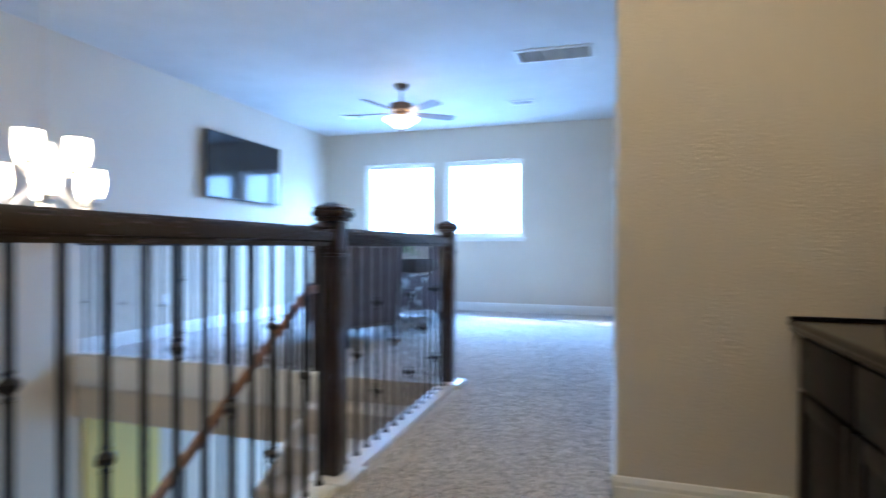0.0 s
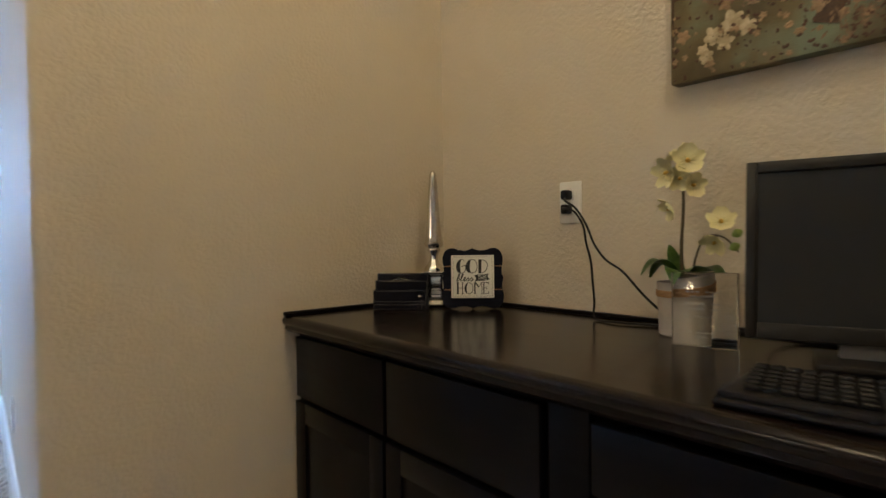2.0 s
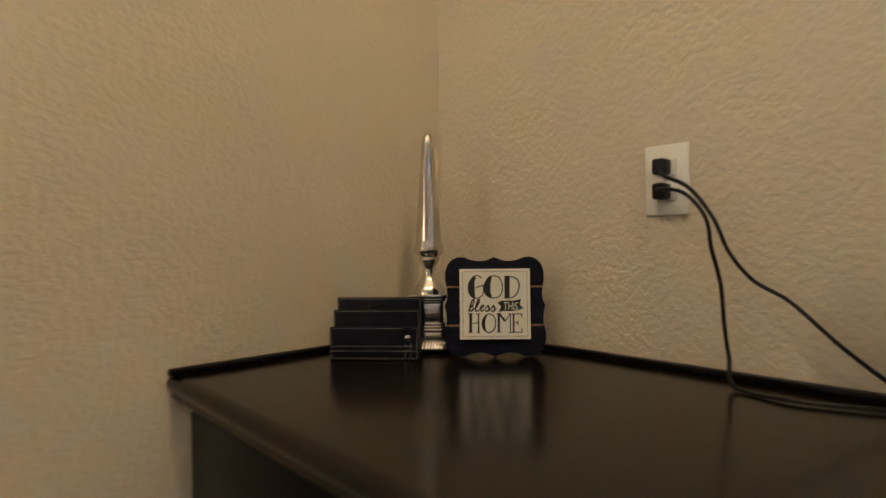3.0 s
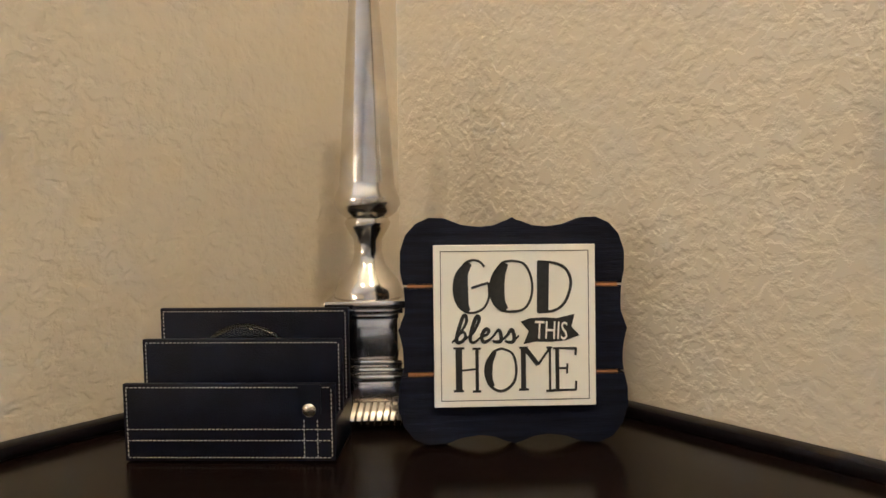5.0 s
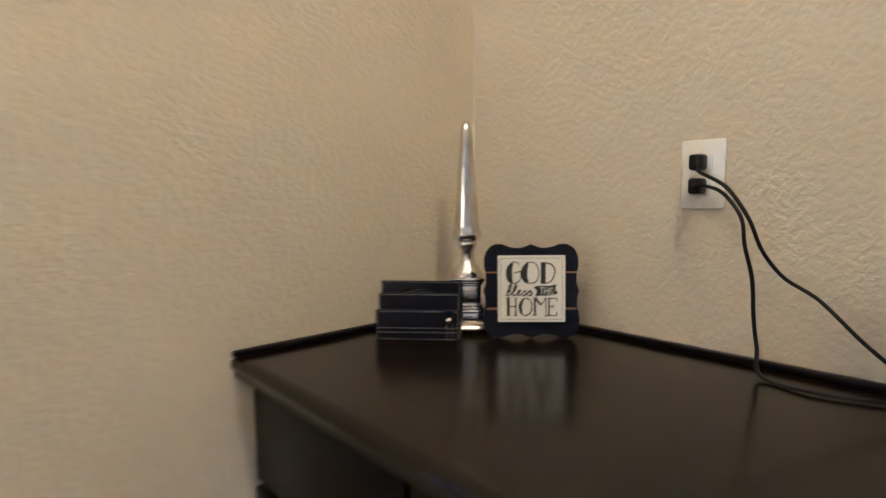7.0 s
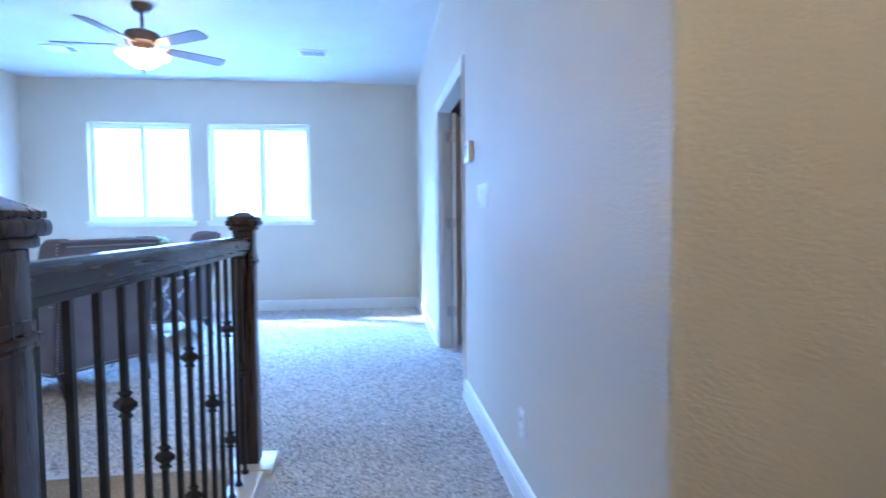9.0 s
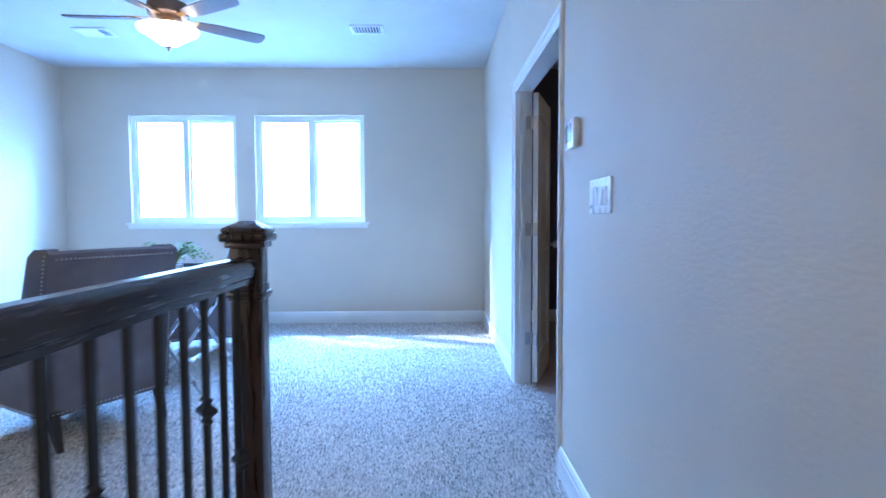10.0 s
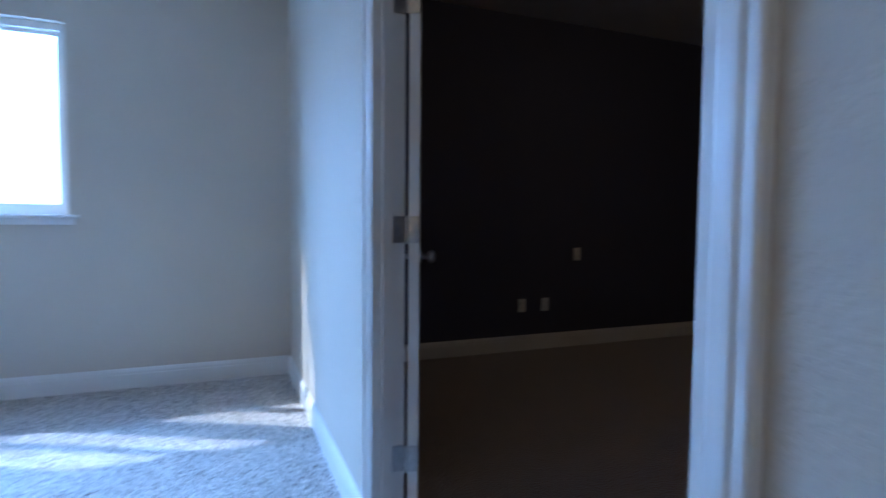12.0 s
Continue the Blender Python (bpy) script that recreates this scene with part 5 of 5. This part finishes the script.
DAB1 = mat("painted_cream", (0.55, 0.46, 0.30), (0.30, 0.23, 0.12), rough=0.6, scale=60, bump=0.001, bscale=300)
DAB2 = mat("painted_blush", (0.38, 0.25, 0.14), (0.22, 0.15, 0.075), rough=0.6, scale=60, bump=0.001, bscale=300)
DAB3 = mat("painted_umber", (0.10, 0.045, 0.025), (0.06, 0.035, 0.02), rough=0.6, scale=60)
bm = bmesh.new()


def branch(p, ang, length, r, depth):
    pts, q = [], Vector(p)
    for k in range(9):
        pts.append((q.x, -0.0005, q.y))
        ang += rnd.uniform(-0.28, 0.28)
        q = q + Vector((math.cos(ang), math.sin(ang))) * length / 8
        q.x, q.y = min(max(q.x, 0.006), PWD - 0.006), min(max(q.y, 0.006), PHT - 0.006)
        if depth and k in (3, 5, 7):
            branch((q.x, q.y), ang + rnd.choice((-1, 1)) * rnd.uniform(0.5, 1.1), length * 0.55, r * 0.55, depth - 1)
    tmp = tube(pts, r, 6, taper=0.4)
    bmesh.ops.transform(tmp, matrix=Matrix.Diagonal((1, 0.12, 1, 1)), verts=tmp.verts)
    me_tmp = bpy.data.meshes.new("tmp")
    tmp.to_mesh(me_tmp)
    tmp.free()
    bm.from_mesh(me_tmp)
    bpy.data.meshes.remove(me_tmp)


for p, a, l, r in (((0.30, 0.05), 1.45, 0.75, 0.026), ((0.40, 0.03), 0.75, 0.8, 0.022), ((0.30, 0.14), 2.75, 0.42, 0.010), ((0.62, 0.30), 0.3, 0.6, 0.016), ((0.80, 0.05), 1.3, 0.7, 0.016), ((0.10, 0.30), 0.5, 0.4, 0.008)):
    branch(p, a, l, r, 2)
part("branch_paint", bm, BARK, painting, "raised dark paint of the branches")
bm = bmesh.new()
for hub, lean, length in (((0.33, 0.02), 1.35, 0.34), ((0.36, 0.03), 0.85, 0.55), ((0.30, 0.13), 2.9, 0.22), ((0.62, 0.20), 0.5, 0.5), ((0.8, 0.05), 1.2, 0.6), ((0.5, 0.06), 0.35, 0.5)):
    for _ in range(230):
        t = rnd.random() * length
        x = hub[0] + math.cos(lean) * t + rnd.gauss(0, 0.016)
        z = hub[1] + math.sin(lean) * t + rnd.gauss(0, 0.016)
        if not (0.01 < x < PWD - 0.01 and 0.01 < z < PHT - 0.01):
            continue
        a, w, hh = lean + rnd.uniform(-0.9, 0.9), rnd.uniform(0.004, 0.011), rnd.uniform(0.0012, 0.003)
        ca, sa = math.cos(a), math.sin(a)
        bm.faces.new([bm.verts.new((x + u * w * ca - v * hh * sa, -0.0042 - 0.0006 * rnd.random(), z + u * w * sa + v * hh * ca)) for u, v in ((-1, 0), (0, -1), (1, 0), (0, 1))])
DAB4 = mat("painted_bark_strokes", (0.30, 0.20, 0.11), (0.05, 0.022, 0.014), rough=0.55, scale=45, bump=0.0006, bscale=300, detail=5)
tagged(part("bark_paint", bm, DAB4, painting, smooth=False), kind="stuff")
fl = {0: bmesh.new(), 1: bmesh.new(), 2: bmesh.new()}
spots = [(rnd.uniform(0.02, PWD - 0.02), rnd.uniform(0.02, PHT - 0.03), rnd.uniform(0.008, 0.017)) for _ in range(110)]
spots += [(0.135, 0.105, 0.024), (0.095, 0.085, 0.020), (0.165, 0.085, 0.018), (0.12, 0.065, 0.018), (0.215, 0.155, 0.032), (0.03, 0.10, 0.016), (0.05, 0.20, 0.020), (0.10, 0.235, 0.018)]
for hub in ((0.30, 0.12), (0.42, 0.16), (0.55, 0.26), (0.12, 0.10), (0.36, 0.28), (0.75, 0.25), (0.9, 0.4), (0.2, 0.3), (0.5, 0.08)):
    spots += [(min(max(rnd.gauss(hub[0], 0.09), 0.01), PWD - 0.01), min(max(rnd.gauss(hub[1], 0.06), 0.01), PHT - 0.01), rnd.uniform(0.003, 0.009)) for _ in range(90)]
for x, z, s in spots:
    kind = 0 if s > 0.0175 else rnd.choice((0, 1, 1, 2)) if s > 0.009 else rnd.choice((1, 2, 2, 2))
    b = fl[kind]
    turn = rnd.uniform(0, 6.28)
    for k in range(5 if kind < 2 else 2):
        ang = turn + 2 * math.pi * k / 5 + rnd.uniform(-0.25, 0.25)
        px, pz = x + 0.55 * s * math.cos(ang), z + 0.55 * s * math.sin(ang)
        ring = []
        for j in range(8):
            t = 2 * math.pi * j / 8
            u, v = 0.55 * s * math.cos(t) * rnd.uniform(0.8, 1.15), 0.40 * s * math.sin(t) * rnd.uniform(0.8, 1.15)
            ring.append(b.verts.new((min(max(px + u * math.cos(ang) - v * math.sin(ang), 0.004), PWD - 0.004), -0.0015 - 0.0008 * rnd.random(), min(max(pz + u * math.sin(ang) + v * math.cos(ang), 0.004), PHT - 0.004))))
        c = b.verts.new((px, -0.0035, pz))
        for j in range(8):
            b.faces.new((ring[j], ring[(j + 1) % 8], c))
for kind, m_, nm in ((0, DAB1, "cream_blossom_paint"), (1, DAB2, "blush_blossom_paint"), (2, DAB3, "dark_dab_paint")):
    tagged(part(nm, fl[kind], m_, painting), kind="stuff")

# ---- carpet pile: loose tufts on the hall, loft and landing floor ----
rng = np.random.default_rng(5)


def pile(name, x0, x1, y0, y1, count, z, material, label, low=0.003, high=0.012, wide=0.0066):
    px, py = rng.uniform(x0, x1, count), rng.uniform(y0, y1, count)
    keep = ~((px < RX + 0.085) & (py < RY1 + 0.03))
    px, py = px[keep], py[keep]
    n = len(px)
    ang, h = rng.uniform(0, 6.283, n), rng.uniform(low, high, n)
    lx, ly = rng.normal(0, 0.004, n), rng.normal(0, 0.004, n)
    v = np.zeros((n, 4, 3), np.float32)
    for k in range(3):
        t = ang + k * 2.0944
        v[:, k, 0], v[:, k, 1], v[:, k, 2] = px + wide * np.cos(t), py + wide * np.sin(t), z - 0.001
    v[:, 3, 0], v[:, 3, 1], v[:, 3, 2] = px + lx, py + ly, z + h
    base = np.arange(n)[:, None] * 4
    f = np.concatenate([base + np.array(q)[None] for q in ((0, 1, 3), (1, 2, 3), (2, 0, 3))], 0)
    me = bpy.data.meshes.new(name)
    me.vertices.add(n * 4)
    me.vertices.foreach_set("co", v.ravel())
    me.loops.add(len(f) * 3)
    me.loops.foreach_set("vertex_index", f.ravel().astype(np.int32))
    me.polygons.add(len(f))
    me.polygons.foreach_set("loop_start", np.arange(0, len(f) * 3, 3, dtype=np.int32))
    me.update(calc_edges=True)
    me.materials.append(material)
    return tagged(new(name, me), label, "carpet", kind="stuff")


def tuft_mat(name, lo, hi):
    m = mat(name, hi, lo, rough=0.95, scale=3, spec=0.1)
    n, l = m.node_tree.nodes, m.node_tree.links
    geo, ramp = n.new("ShaderNodeNewGeometry"), n.new("ShaderNodeValToRGB")
    ramp.color_ramp.elements[0].color, ramp.color_ramp.elements[1].color = (*lo, 1), (*hi, 1)
    l.new(geo.outputs["Random Per Island"], ramp.inputs[0])
    p = n["Principled BSDF"]
    p.inputs["Sheen Weight"].default_value, p.inputs["Sheen Roughness"].default_value = 0.4, 0.45
    l.new(ramp.outputs[0], p.inputs["Base Color"])
    return m


TUFT = tuft_mat("carpet_tufts", (0.20, 0.175, 0.15), (0.98, 0.93, 0.86))
pile("carpet_pile_hall", -1.005, -0.018, -0.9, 2.0, 26000, 0, TUFT, "beige speckled carpet pile in the hall")
pile("carpet_pile_doorway", -0.017, 0.14, D0 + 0.02, D1 - 0.02, 2000, 0, TUFT, "beige speckled carpet pile in the doorway")
pile("carpet_pile_loft", -3.6, -0.018, 1.56, 6.04, 125000, 0, TUFT, "beige speckled carpet pile in the loft")
